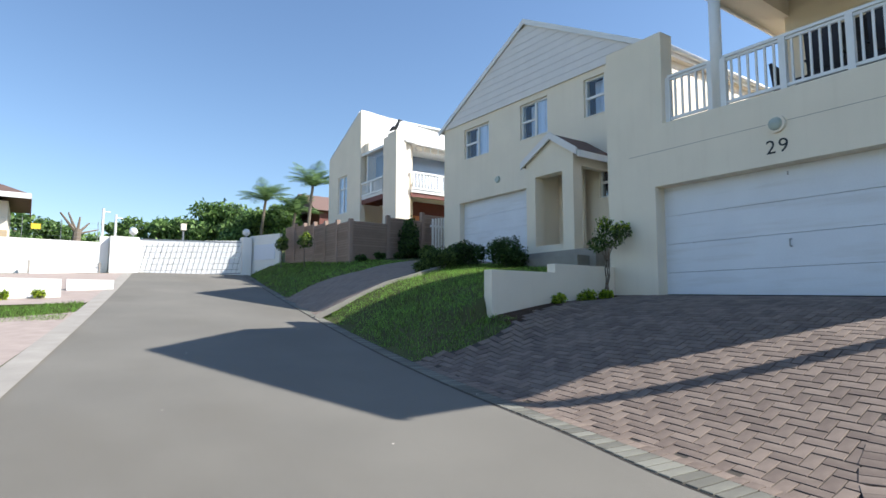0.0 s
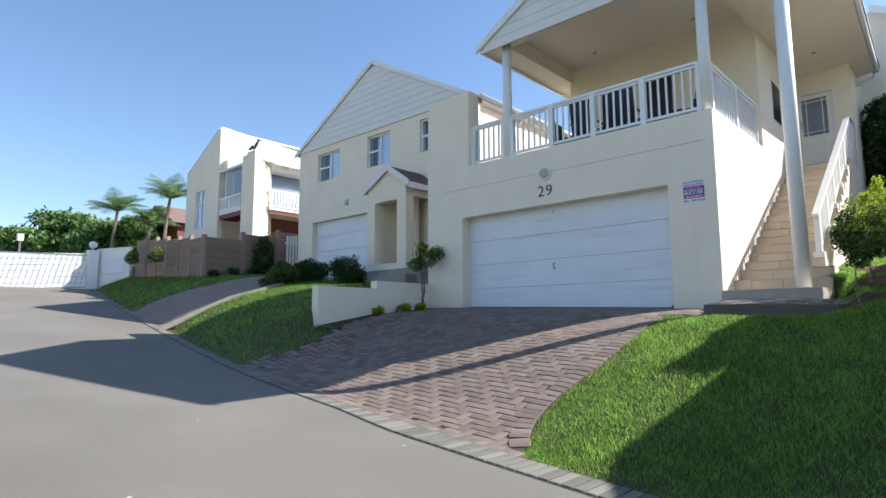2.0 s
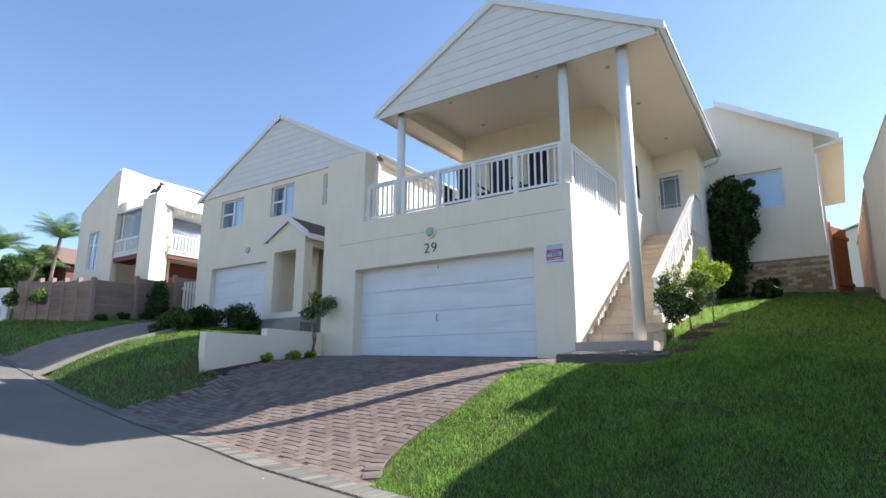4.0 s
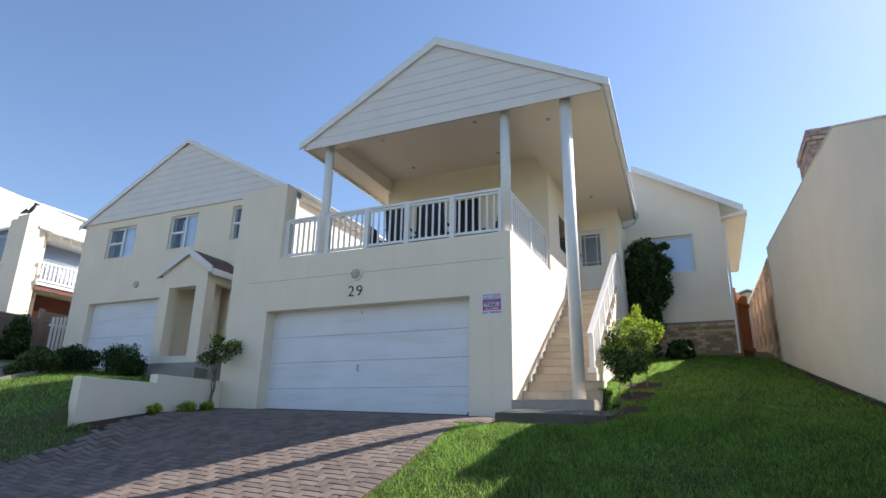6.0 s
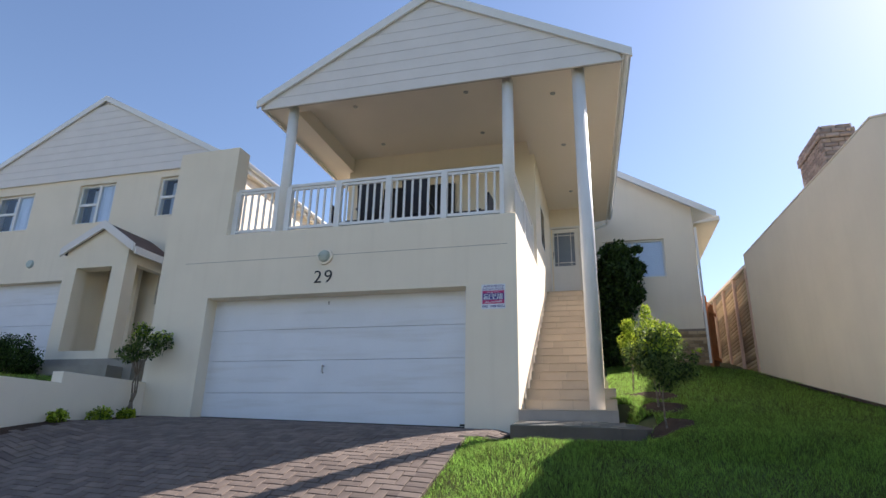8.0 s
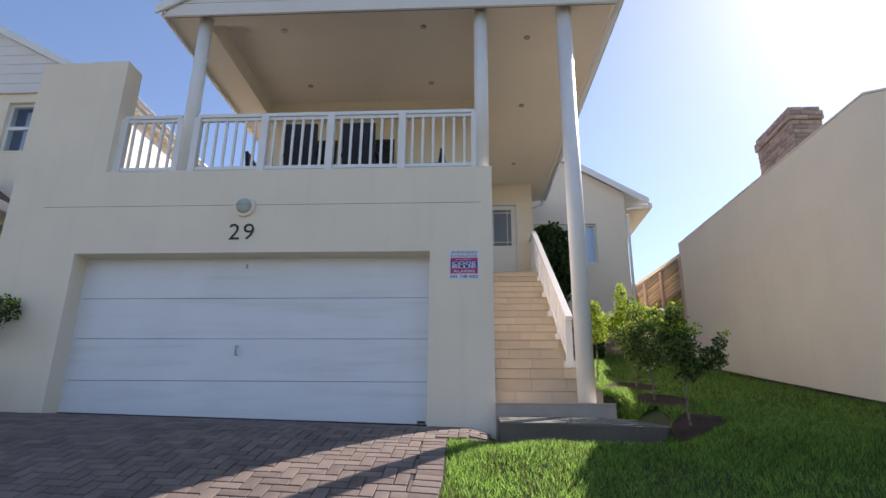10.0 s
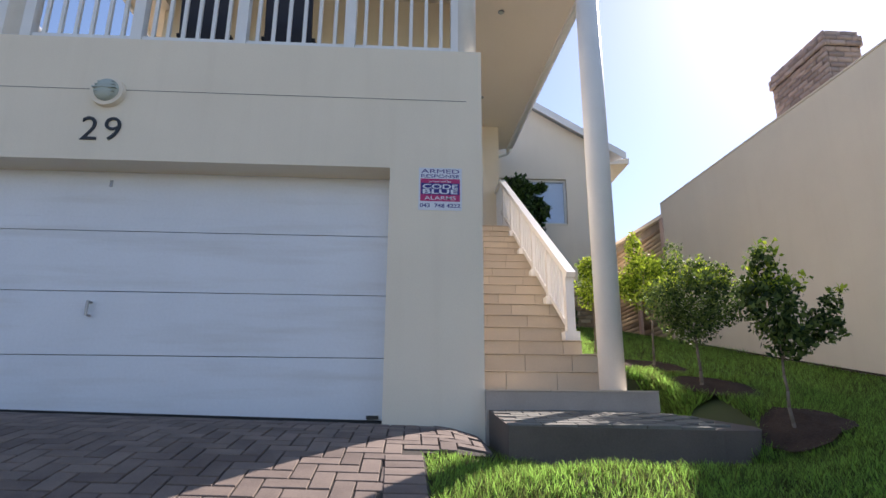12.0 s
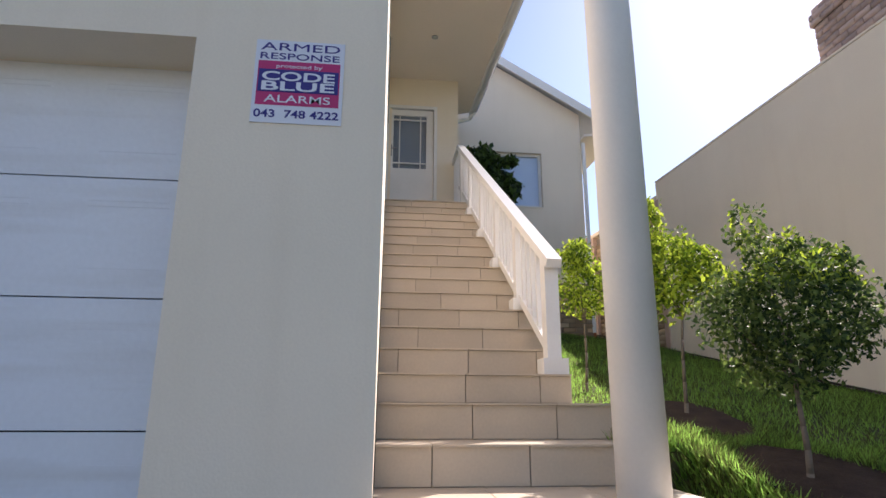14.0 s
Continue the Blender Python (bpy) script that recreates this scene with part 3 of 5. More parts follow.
# ---- railings ----
def railing(name, p, q, label, posts, bars, z_foot=0.0, h=0.93, group=""):
    """Painted timber balustrade from p to q; posts at fractions, bars between each pair."""
    p, q = Vector(p), Vector(q)
    rl = thing(name, p, label, "railing", group)
    part("handrail", beam(p + Vector((0, 0, h - 0.02)), q + Vector((0, 0, h - 0.02)), 0.085, 0.05), WHITE, rl, bevel=0.006)
    part("top_rail", beam(p + Vector((0, 0, h - 0.075)), q + Vector((0, 0, h - 0.075)), 0.045, 0.045), WHITE, rl)
    part("bottom_rail", beam(p + Vector((0, 0, 0.10)), q + Vector((0, 0, 0.10)), 0.045, 0.05), WHITE, rl)
    for a in posts:
        c = p.lerp(q, a)
        part("post", box(c.x - 0.05, c.x + 0.05, c.y - 0.05, c.y + 0.05, c.z - z_foot, c.z + h - 0.04), WHITE, rl)
    for a, b in zip(posts, posts[1:]):
        for i in range(1, bars + 1):
            c = p.lerp(q, a + (b - a) * i / (bars + 1))
            part("baluster", box(c.x - 0.016, c.x + 0.016, c.y - 0.016, c.y + 0.016, c.z + 0.12, c.z + h - 0.09), WHITE, rl)
    return rl


railing("balcony_railing", (9.28, 7.09, 5.17), (9.28, 6.25, 5.17), "short white painted balcony railing on the parapet", [0.0, 1.0], 5, group="balcony railings")
railing("balcony_railing", (9.28, 6.02, 5.17), (9.28, 2.08, 5.17), "long white painted balcony railing on the parapet", [0.0, 0.25, 0.49, 0.745, 1.0], 6, group="balcony railings")
railing("balcony_railing", (9.45, 1.97, 5.17), (12.15, 1.97, 5.17), "white painted railing above the side wall", [0.0, 0.5, 1.0], 9, group="balcony railings")

# ---- stair ----
stair = thing("staircase", (12, 1.2, 2.0), "flight of seventeen beige tiled outdoor steps beside the house", "staircase")
LZ, SX, TREAD = LANDING, 9.92, 0.271
part("landing_block", box(9.03, 9.72, 0.50, 1.86, 1.6, LZ - 0.012), TILE_GREY, stair, "grey painted bottom step", bevel=0.006)
step_x = [9.70, 10.07] + [SX + TREAD * k for k in range(2, 17)] + [15.6]
step_z = [LZ, 2.328, 2.515] + [2.515 + 0.1747 * k for k in range(1, 16)]
TOP = step_z[17]
rs = random.Random(21)
for k in range(17):
    x0, x1, z0, z1 = step_x[k], step_x[k + 1] + (0.02 if k < 16 else 0), step_z[k], step_z[k + 1]
    yr = 0.50 if k < 2 else 0.67
    part("step", box(x0 + 0.012, x1, yr + 0.012, 1.86, 1.6, z1 - 0.012), GROUT, stair)
    part("step_side", box(x0 + 0.012, x1 - 0.02, yr, yr + 0.012, 1.6, z1 - 0.012), CREAM_PALE, stair)
    shift = rs.uniform(0.12, 0.46)
    edges = [yr] + [y for y in (yr + shift, yr + shift + 0.46, yr + shift + 0.92) if y < 1.74] + [1.858]
    for a, b in zip(edges, edges[1:]):
        dx = rs.uniform(-0.002, 0.002)
        part("riser_tile", box(x0 + dx, x0 + 0.012, a + 0.003, b - 0.003, z0 + 0.004, z1 - 0.013), TILE, stair)
        part("tread_tile", box(x0 - 0.022 + dx, x1 - 0.01, a + 0.002, b - 0.002, z1 - 0.011, z1 + dx * 0.6), TILE, stair, bevel=0.003)
for a, b in ((0.50, 0.9), (0.9, 1.36), (1.36, 1.86)):
    part("tread_tile", box(9.02, 9.70, a + 0.002, b - 0.002, LZ - 0.011, LZ), TILE, stair, bevel=0.003)

srail = thing("stair_railing", (10.6, 0.755, 2.69), "sloping white painted stair railing with slim balusters", "railing")
RYS = 0.755
r0, r1 = Vector((10.44, RYS, 3.39)), Vector((14.95, RYS, 6.27))
rslope = (r1.z - r0.z) / (r1.x - r0.x)
part("handrail", beam(r0, r1, 0.10, 0.06), WHITE, srail, bevel=0.006)
part("handrail", beam(r1, (15.6, RYS, r1.z), 0.10, 0.06), WHITE, srail, bevel=0.006)
part("bottom_rail", beam(r0 - Vector((-0.12, 0, 0.64 - 0.12 * rslope)), r1 - Vector((0, 0, 0.64)), 0.05, 0.06), WHITE, srail)
for i in range(6):
    x = 10.56 + 0.813 * i
    z = r0.z + (x - r0.x) * rslope
    foot_z = step_z[max(k for k in range(17) if step_x[k] < x + 0.02) + 1]
    part("post", box(x - 0.05, x + 0.05, RYS - 0.045, RYS + 0.045, foot_z + 0.10, z - 0.02), WHITE, srail)
    part("post_base", box(x - 0.08, x + 0.08, RYS - 0.08, RYS + 0.08, foot_z, foot_z + 0.10), WHITE, srail, bevel=0.006)
    for d in range(1, 6):
        xx = x + d * 0.1355
        if xx < 14.9:
            zz = r0.z + (xx - r0.x) * rslope
            part("baluster", box(xx - 0.018, xx + 0.018, RYS - 0.018, RYS + 0.018, zz - 0.66, zz - 0.03), WHITE, srail)
for xx in (15.05, 15.18, 15.31, 15.44, 15.56):
    part("baluster", box(xx - 0.018, xx + 0.018, RYS - 0.018, RYS + 0.018, TOP, r1.z - 0.03), WHITE, srail)

# paved slab before the steps
slab = thing("paved_slab", (8.4, 1.2, 1.8), "low concrete slab topped with grey pavers before the steps", "slab")
part("slab_body", prism([(8.12, 1.84), (9.03, 1.84), (9.03, 0.30), (8.86, 0.12), (8.62, 0.04), (8.40, 0.07), (8.22, 0.20), (8.11, 0.50)], "z", 1.35, 1.985), DARK_CONCRETE, slab, bevel=0.015)
for v in slab.children[0].data.vertices:
    if v.co.z > 1.6:
        v.co.z -= 0.10 * (9.03 - v.co.x) + 0.05 * max(0.0, 0.9 - v.co.y)

# front door
door = thing("front_door", (15.6, 1.46, TOP), "white half-glazed front door with a slim glazing grid, closed", "door")
bm = box(15.57, 15.68, 1.05, 1.10, TOP, 7.25)
box(15.57, 15.68, 1.83, 1.859, TOP, 7.25, bm)
box(15.57, 15.68, 1.10, 1.83, 7.20, 7.25, bm)
part("frame", bm, WHITE, door)
bm = box(15.62, 15.66, 1.11, 1.22, TOP + 0.02, 7.19)
box(15.62, 15.66, 1.755, 1.825, TOP + 0.02, 7.19, bm)
box(15.62, 15.66, 1.22, 1.755, 7.09, 7.19, bm)
box(15.62, 15.66, 1.22, 1.755, TOP + 0.02, 6.16, bm)
part("leaf", bm, WHITE, door)
part("panel", box(15.612, 15.62, 1.26, 1.70, TOP + 0.16, 6.04), WHITE, door, bevel=0.003)
part("pane", box(15.64, 15.645, 1.22, 1.755, 6.16, 7.09), GLASS, door, "frosted pane")
part("blind", box(15.67, 15.675, 1.12, 1.82, TOP + 0.1, 7.2), SKY_GREY_BACK, door)
for a in (1.315, 1.655):
    part("glazing_bar", box(15.61, 15.638, a - 0.009, a + 0.009, 6.16, 7.09), WHITE, door)
for a in (6.25, 7.01):
    part("glazing_bar", box(15.612, 15.637, 1.22, 1.755, a - 0.009, a + 0.009), WHITE, door)
part("handle_plate", box(15.608, 15.62, 1.775, 1.805, 6.36, 6.56), STEEL, door)
part("handle", tube((15.59, 1.79, 6.49), (15.59, 1.69, 6.49), 0.011), STEEL, door)


# ---- windows ----
def window_x(parent, x, y0, y1, z0, z1, mull, name="window", label="", curtain=(0.0, 1.0), deep=0.14):
    """A casement in a wall that faces -x; the frame stands back in the wall. curtain: the share of the width that is drawn."""
    fx, w0 = x + deep - 0.06, 0.05
    bm = box(fx, fx + 0.05, y0, y0 + w0, z0, z1)
    box(fx, fx + 0.05, y1 - w0, y1, z0, z1, bm)
    box(fx, fx + 0.05, y0 + w0, y1 - w0, z1 - w0, z1, bm)
    box(fx, fx + 0.05, y0 + w0, y1 - w0, z0, z0 + w0, bm)
    w = part(name, bm, WHITE, parent, label)
    for kind, c, lo, hi in mull:
        if kind == "v":
            sub(box(fx - 0.012, fx + 0.046, c - 0.035, c + 0.035, lo, hi), "mullion", WHITE, w)
        else:
            sub(box(fx - 0.010, fx + 0.045, lo, hi, c - 0.033, c + 0.033), "transom", WHITE, w)
    pane = part("pane", box(fx + 0.02, fx + 0.026, y0 + w0, y1 - w0, z0 + w0, z1 - w0), GLASS, w)
    pane.visible_shadow = False
    # dark board whose colour stands in for the unlit room
    sub(box(fx + 0.45, fx + 0.47, y0 - 0.3, y1 + 0.3, z0 - 0.2, z1 + 0.2), "back", UNLIT_ROOM, w)
    if curtain:
        c0, c1 = y0 + (y1 - y0) * curtain[0], y0 + (y1 - y0) * curtain[1]
        bm = None
        for i in range(16):
            a, b = c0 + (c1 - c0) * i / 16, c0 + (c1 - c0) * (i + 1) / 16
            xx = fx + 0.05 + 0.009 * (i % 2) + 0.004 * (i % 3)
            bm = box(xx, xx + 0.006, a - 0.004, b + 0.004, z0, z1, bm)
        sub(bm, "curtain", CURTAIN, w)
        if curtain[1] < 0.9:
            for c, d in ((c1 + 0.12, c1 + 0.17), (c1 + 0.30, c1 + 0.34)):
                sub(box(fx + 0.30, fx + 0.32, c, min(d + 0.12, y1 + 0.2), z0, z1), "curtain", CURTAIN, w)
    sub(box(x - 0.012, x + deep - 0.06, y0, y1, z0 - 0.03, z0 - 0.002), "sill", CREAM_PALE, w)
    return w


def sub(bm, name, mat, parent):
    return part(name, bm, mat, parent)


def wall_with_holes(name, x0, x1, y0, y1, z0, z1, holes, mat, parent, label="", top=None):
    """A wall facing -x, split round rectangular holes (y0, y1, z0, z1)."""
    ys = sorted({y0, y1, *[h[0] for h in holes], *[h[1] for h in holes]})
    zs = sorted({z0, z1, *[h[2] for h in holes], *[h[3] for h in holes]})
    bm = bmesh.new()
    for a, b in zip(ys, ys[1:]):
        for c, d in zip(zs, zs[1:]):
            if not any(h[0] <= (a + b) / 2 <= h[1] and h[2] <= (c + d) / 2 <= h[3] for h in holes):
                box(x0, x1, a, b, c, d, bm)
    bmesh.ops.remove_doubles(bm, verts=bm.verts, dist=0.0005)
    seen = {}
    for f in list(bm.faces):
        key = tuple(round(c, 3) for c in f.calc_center_median())
        seen.setdefault(key, []).append(f)
    bmesh.ops.delete(bm, geom=[f for fs in seen.values() if len(fs) > 1 for f in fs], context="FACES")
    return part(name, bm, mat, parent, label)


# rear wing of the main house
wing = thing("house_wing", (17.6, -0.5, 3.7), "cream rear wing with a window and buff brick base", "house wing")
WX = 17.4
wall_with_holes("wall", WX, WX + 0.25, -2.02, 0.7, 4.72, 7.6, [(-1.20, 0.50, 6.22, 7.35)], CREAM_PALE, wing, "cream plastered gable wall")
part("gable", prism([(-2.02, 7.6), (4.0, 7.6), (4.0, 9.62), (0.35, 9.64), (-2.02, 8.24)], "x", WX, WX + 0.25), CREAM_PALE, wing)
part("wall", box(WX, WX + 0.25, 0.7, 4.0, 4.72, 7.6), CREAM, wing)
part("wall", box(WX + 0.25, 24, -2.02, -1.8, 4.72, 7.6), CREAM_PALE, wing)
window_x(wing, WX, -1.20, 0.50, 6.22, 7.35, [("v", -0.34, 6.24, 7.33)], label="wide window with pale curtains")
part("roof_slope", prism([(0.35, 9.75), (0.35, 9.70), (-2.62, 7.95), (-2.62, 8.0)], "x", WX - 0.25, 24), METAL, wing)
part("verge_board", prism([(0.35, 9.73), (0.35, 9.54), (-2.62, 7.79), (-2.62, 7.98)], "x", WX - 0.28, WX - 0.24), WHITE, wing)
part("soffit", prism([(-2.70, 7.72), (-2.02, 7.66), (-2.02, 7.70), (-2.70, 7.86)], "x", WX - 0.22, 24), SOFFIT, wing)
part("downpipe", beam((WX - 0.04, -2.06, 7.6), (WX - 0.04, -2.06, 3.8), 0.06, 0.06), WHITE, wing)


def brick_wall(name, parent, mat, y0, y1, z0, z1, x, courses=0.086, length=0.23, back=0.1, joined=False):
    """Bricks on a face that looks to -x."""
    rows = int((z1 - z0) / courses)
    rng = random.Random(7)
    me = bpy.data.meshes.new("brick")
    b = box(0, 0.05, 0, length - 0.012, 0, courses - 0.012)
    b.to_mesh(me)
    b.free()
    me.materials.append(mat)
    vs, fs = [], []
    for r in range(rows):
        y = y0 - (length / 2 if r % 2 else 0)
        while y < y1:
            a, c = max(y, y0), min(y + length - 0.012, y1)
            if c - a > 0.03:
                dx = rng.uniform(-0.006, 0.006)
                z = z0 + r * courses
                if joined:
                    k = len(vs)
                    vs += [(x + dx + p, q, z + s) for p in (0, 0.05) for q in (a, c) for s in (0, courses - 0.012)]
                    fs += [tuple(k + i for i in f) for f in ((0, 1, 3, 2), (4, 6, 7, 5), (0, 4, 5, 1), (2, 3, 7, 6), (0, 2, 6, 4), (1, 5, 7, 3))]
                else:
                    ob = new("brick", me)
                    place(ob, parent)
                    ob.matrix_basis = Matrix.Translation((x + dx, a, z)) @ Matrix.Diagonal((1, (c - a) / (length - 0.012), 1, 1))
            y += length
    if joined:
        tagged(arrays(name, vs, fs, mat, parent), kind="stuff")


part("brick_base", box(WX - 0.02, WX + 0.25, -2.03, 0.7, 2.9, 4.72), MORTAR, wing, "buff face brick plinth")
brick_wall("bricks", wing, BRICK, -2.04, 0.68, 3.2, 4.74, WX - 0.05)

# ---- right boundary: neighbour's gable wall, chimney, fence ----
rb = thing("boundary_house", (12, -3.6, 2.2), "blank cream house wall with a sloping top", "house")
ang = math.atan2(-2.97 + 3.5, 16.2 - 9.7)
wy = lambda x: -3.5 + (x - 9.7) * math.tan(ang)
pts = [(16.3, 2.6), (16.3, 6.36), (9.75, 6.50), (8.1, 5.75), (4.6, 4.15), (4.6, 0.0)]
bm = bmesh.new()
front = [bm.verts.new((x, wy(x), z)) for x, z in pts]
rear = [bm.verts.new((x, wy(x) - 0.25, z)) for x, z in pts]
bm.faces.new(front), bm.faces.new(rear[::-1])
for i in range(len(pts)):
    j = (i + 1) % len(pts)
    bm.faces.new((front[i], rear[i], rear[j], front[j]))
part("wall", bm, CREAM_PALE, rb, "cream plastered blank wall", bevel=0.02)
top_line = [(x, wy(x) - 0.125, z) for x, z in pts[1:5]]
for p, q in zip(top_line, top_line[1:]):
    part("coping", beam((p[0], p[1], p[2] + 0.02), (q[0], q[1], q[2] + 0.02), 0.27, 0.03), CREAM_PALE, rb)
chim = thing("chimney", (12.1, -3.7, 5.9), "stepped red-brown brick chimney behind the cream wall", "chimney")
for a, b, z0, z1 in ((11.50, 12.73, 5.9, 7.36), (12.73, 12.87, 5.9, 6.60), (12.87, 13.0, 5.9, 6.42)):
    part("core", box(a + 0.01, b - 0.01, -3.94, -3.45, z0, z1 - 0.01), MORTAR, chim)
vs, fs = [], []
for r in range(17):
    z = 5.9 + r * 0.086
    out = 0.03 if r in (14, 15) else 0.0
    xa, xb = 11.48 - out, (13.01 if z < 6.35 else 12.88 if z < 6.54 else 12.74) + out
    for side in ("y+", "x-", "x+", "y-"):
        a, b = (xa, xb) if side[0] == "y" else (-3.96 - out, -3.43 + out)
        if side[0] == "x":
            a, b = a + 0.031, b - 0.031
        c = a - (0.115 if r % 2 else 0)
        while c < b:
            lo, hi = max(c, a), min(c + 0.218, b)
            if hi - lo > 0.02:
                if side[0] == "y":
                    e = -3.43 + out if side == "y+" else -3.96 - out
                    q = (lo, hi, e - 0.03, e) if side == "y+" else (lo, hi, e, e + 0.03)
                else:
                    e = xa if side == "x-" else xb
                    q = (e, e + 0.03, lo, hi) if side == "x-" else (e - 0.03, e, lo, hi)
                k = len(vs)
                vs += [(p, s, t) for p in q[:2] for s in q[2:] for t in (z, z + 0.074)]
                fs += [tuple(k + i for i in f) for f in ((0, 1, 3, 2), (4, 6, 7, 5), (0, 4, 5, 1), (2, 3, 7, 6), (0, 2, 6, 4), (1, 5, 7, 3))]
            c += 0.23
tagged(arrays("bricks", vs, fs, BRICK_RED, chim), kind="stuff")

# panel fence beyond
pf = thing("panel_fence", (18, -2.9, 3.7), "boundary fence of orange-brown brick panels between posts", "fence")
for i in range(7):
    x0 = 16.25 + i * 1.6
    z0, z1 = 3.4 + i * 0.15, 5.95 + i * 0.1
    part("post", box(x0, x0 + 0.14, -3.12, -2.94, z0 - 0.3, z1 + 0.1), BRICK_RED, pf)
    part("infill", box(x0 + 0.14, x0 + 1.6, -3.06, -3.02, z0 - 0.3, z1 + 0.14), MORTAR, pf)
    vs, fs = [], []
    for r in range(int((z1 - z0) / 0.1)):
        k = len(vs)
        vs += [(p, s, z0 + r * 0.1 + t) for p in (x0 + 0.14, x0 + 1.6) for s in (-3.08, -3.0) for t in (0, 0.088)]
        fs += [tuple(k + j for j in f) for f in ((0, 1, 3, 2), (4, 6, 7, 5), (0, 4, 5, 1), (2, 3, 7, 6), (0, 2, 6, 4), (1, 5, 7, 3))]
    tagged(arrays("coursing", vs, fs, BRICK_ALL, pf), kind="stuff")
part("coping", beam((16.25, -3.03, 6.08), (27.4, -3.03, 6.78), 0.2, 0.08), CREAM_PALE, pf)
tg = thing("timber_gate", (18.0, -2.2, 3.8), "tall orange timber side gate standing open", "gate")
for i in range(9):
    p = Vector((17.66 + i * 0.1, -2.10 - i * 0.042, 3.66))
    q = p + Vector((0.092, -0.039, 0))
    part("board", beam(p + Vector((0, 0, 0.96)), q + Vector((0, 0, 0.96)), 0.025, 1.90 + 0.02 * (i % 3)), TIMBER, tg)
for z in (4.0, 5.3):
    part("rail", beam((17.66, -2.14, z), (18.56, -2.52, z), 0.04, 0.1), TIMBER, tg)
part("gate_post", box(17.52, 17.64, -2.16, -2.06, 3.5, 5.66), TIMBER, tg)
fh = thing("garden_house", (42, -4, 6), "distant cream gabled house beyond the side passage", "house")
part("wall", box(40, 50, -7.5, -0.5, 4, 9.1), CREAM_PALE, fh)
part("gable", prism([(-7.5, 9.1), (-0.5, 9.1), (-4.0, 10.3)], "x", 40, 40.3), CREAM_PALE, fh)
for s1, e in ((1, -0.2), (-1, -7.8)):
    part("roof_slope", prism([(-4.0, 10.45), (e, 9.08), (e, 9.0), (-4.0, 10.37)], "x", 39.7, 50), METAL, fh)

# ---- neighbour's house ----
NX = 11.5
nb = thing("neighbour_house", (13, 13, 3.1), "cream neighbouring house with a white boarded gable and a garage", "house")
wins = [(15.04, 16.33, 6.72, 7.76), (12.42, 13.56, 6.75, 7.83), (10.38, 11.07, 6.78, 7.82)]
small = (10.0, 10.62, 4.55, 5.35)
wall_with_holes("wall", NX, NX + 0.25, 8.9, 17.5, 2.2, 8.0, wins + [(12.3, 16.6, 3.1, 5.27), small], CREAM, nb, "cream plastered front wall")
part("wall", box(NX + 0.25, 24, 8.9, 9.12, 2.2, 8.0), CREAM_PALE, nb, "sunlit cream side wall")
part("wall", box(NX + 0.25, 24, 17.25, 17.5, 2.2, 8.0), CREAM, nb)
part("wall", box(23.8, 24, 9.12, 17.25, 2.2, 8.0), CREAM, nb)
NR, NZ, NE = 13.25, 10.41, 8.04
for i in range(11):
    z0, z1 = 8.0 + 0.215 * i, 8.0 + 0.215 * (i + 1) - 0.008
    z1 = min(z1, NZ - 0.08)
    w = lambda z: 4.35 * max(0, NZ - 0.06 - z) / (NZ - NE)
    if z1 <= z0 or w(z1) < 0.05:
        continue
    part("gable_board", prism([(NR - w(z0), z0), (NR + w(z0), z0), (NR + w(z1), z1), (NR - w(z1), z1)], "x", NX - 0.06, NX - 0.02), BOARD, nb)
part("gable_backing", prism([(NR - 4.25, 8.0), (NR + 4.25, 8.0), (NR, NZ - 0.1)], "x", NX - 0.02, NX + 0.22), WHITE_WALL, nb)
gable_roof(nb, NX - 0.12, 24, NR, NZ + 0.03, NR + 4.45, NR - 4.45, NE - 0.02, METAL, WHITE, over=0.02)
part("fascia", box(NX + 0.2, 24, NR - 4.5, NR - 4.46, 7.82, 8.0), WHITE, nb)
part("gutter", tube((NX - 0.05, NR - 4.56, 7.97), (24, NR - 4.56, 7.93), 0.065, sides=10), WHITE, nb, smooth=True)
part("soffit", box(NX + 0.2, 24, NR - 4.46, 8.9, 7.80, 7.83), SOFFIT, nb)
part("downpipe", beam((NX + 0.1, 8.84, 7.8), (NX + 0.1, 8.84, 5.2), 0.07, 0.07), WHITE, nb)
for i, (a, b, c, d) in enumerate(wins):
    if i < 2:
        mull = [("v", a + (b - a) * 0.47, c, d), ("h", c + (d - c) * 0.5, a + (b - a) * 0.47, b)]
    else:
        mull = [("h", c + (d - c) * 0.5, a, b)]
    window_x(nb, NX, a, b, c, d, mull, curtain=(0.0, 0.5) if i < 2 else (0.0, 0.2), label="white framed casement window with a pale curtain")
window_x(nb, NX, *small, [("h", 4.95, 10.0, 10.62)], label="narrow white casement standing ajar", curtain=None)
ngd = thing("garage_door", (NX + 0.2, 14.5, 3.1), "white sectional garage door of the neighbouring house, closed", "garage door")
for i in range(4):
    part("panel", box(NX + 0.2, NX + 0.24, 12.3, 16.62, 3.12 + i * 0.54, 3.12 + (i + 1) * 0.54 - 0.008), DOOR_WHITE, ngd, bevel=0.004)
nl = thing("bulkhead_lamp", (NX, 14.6, 5.75), "small round white wall lamp, off", "wall lamp")
part("base", tube((NX, 14.6, 5.75), (NX - 0.05, 14.6, 5.75), 0.11, 0.09, 20), OPAL, nl)
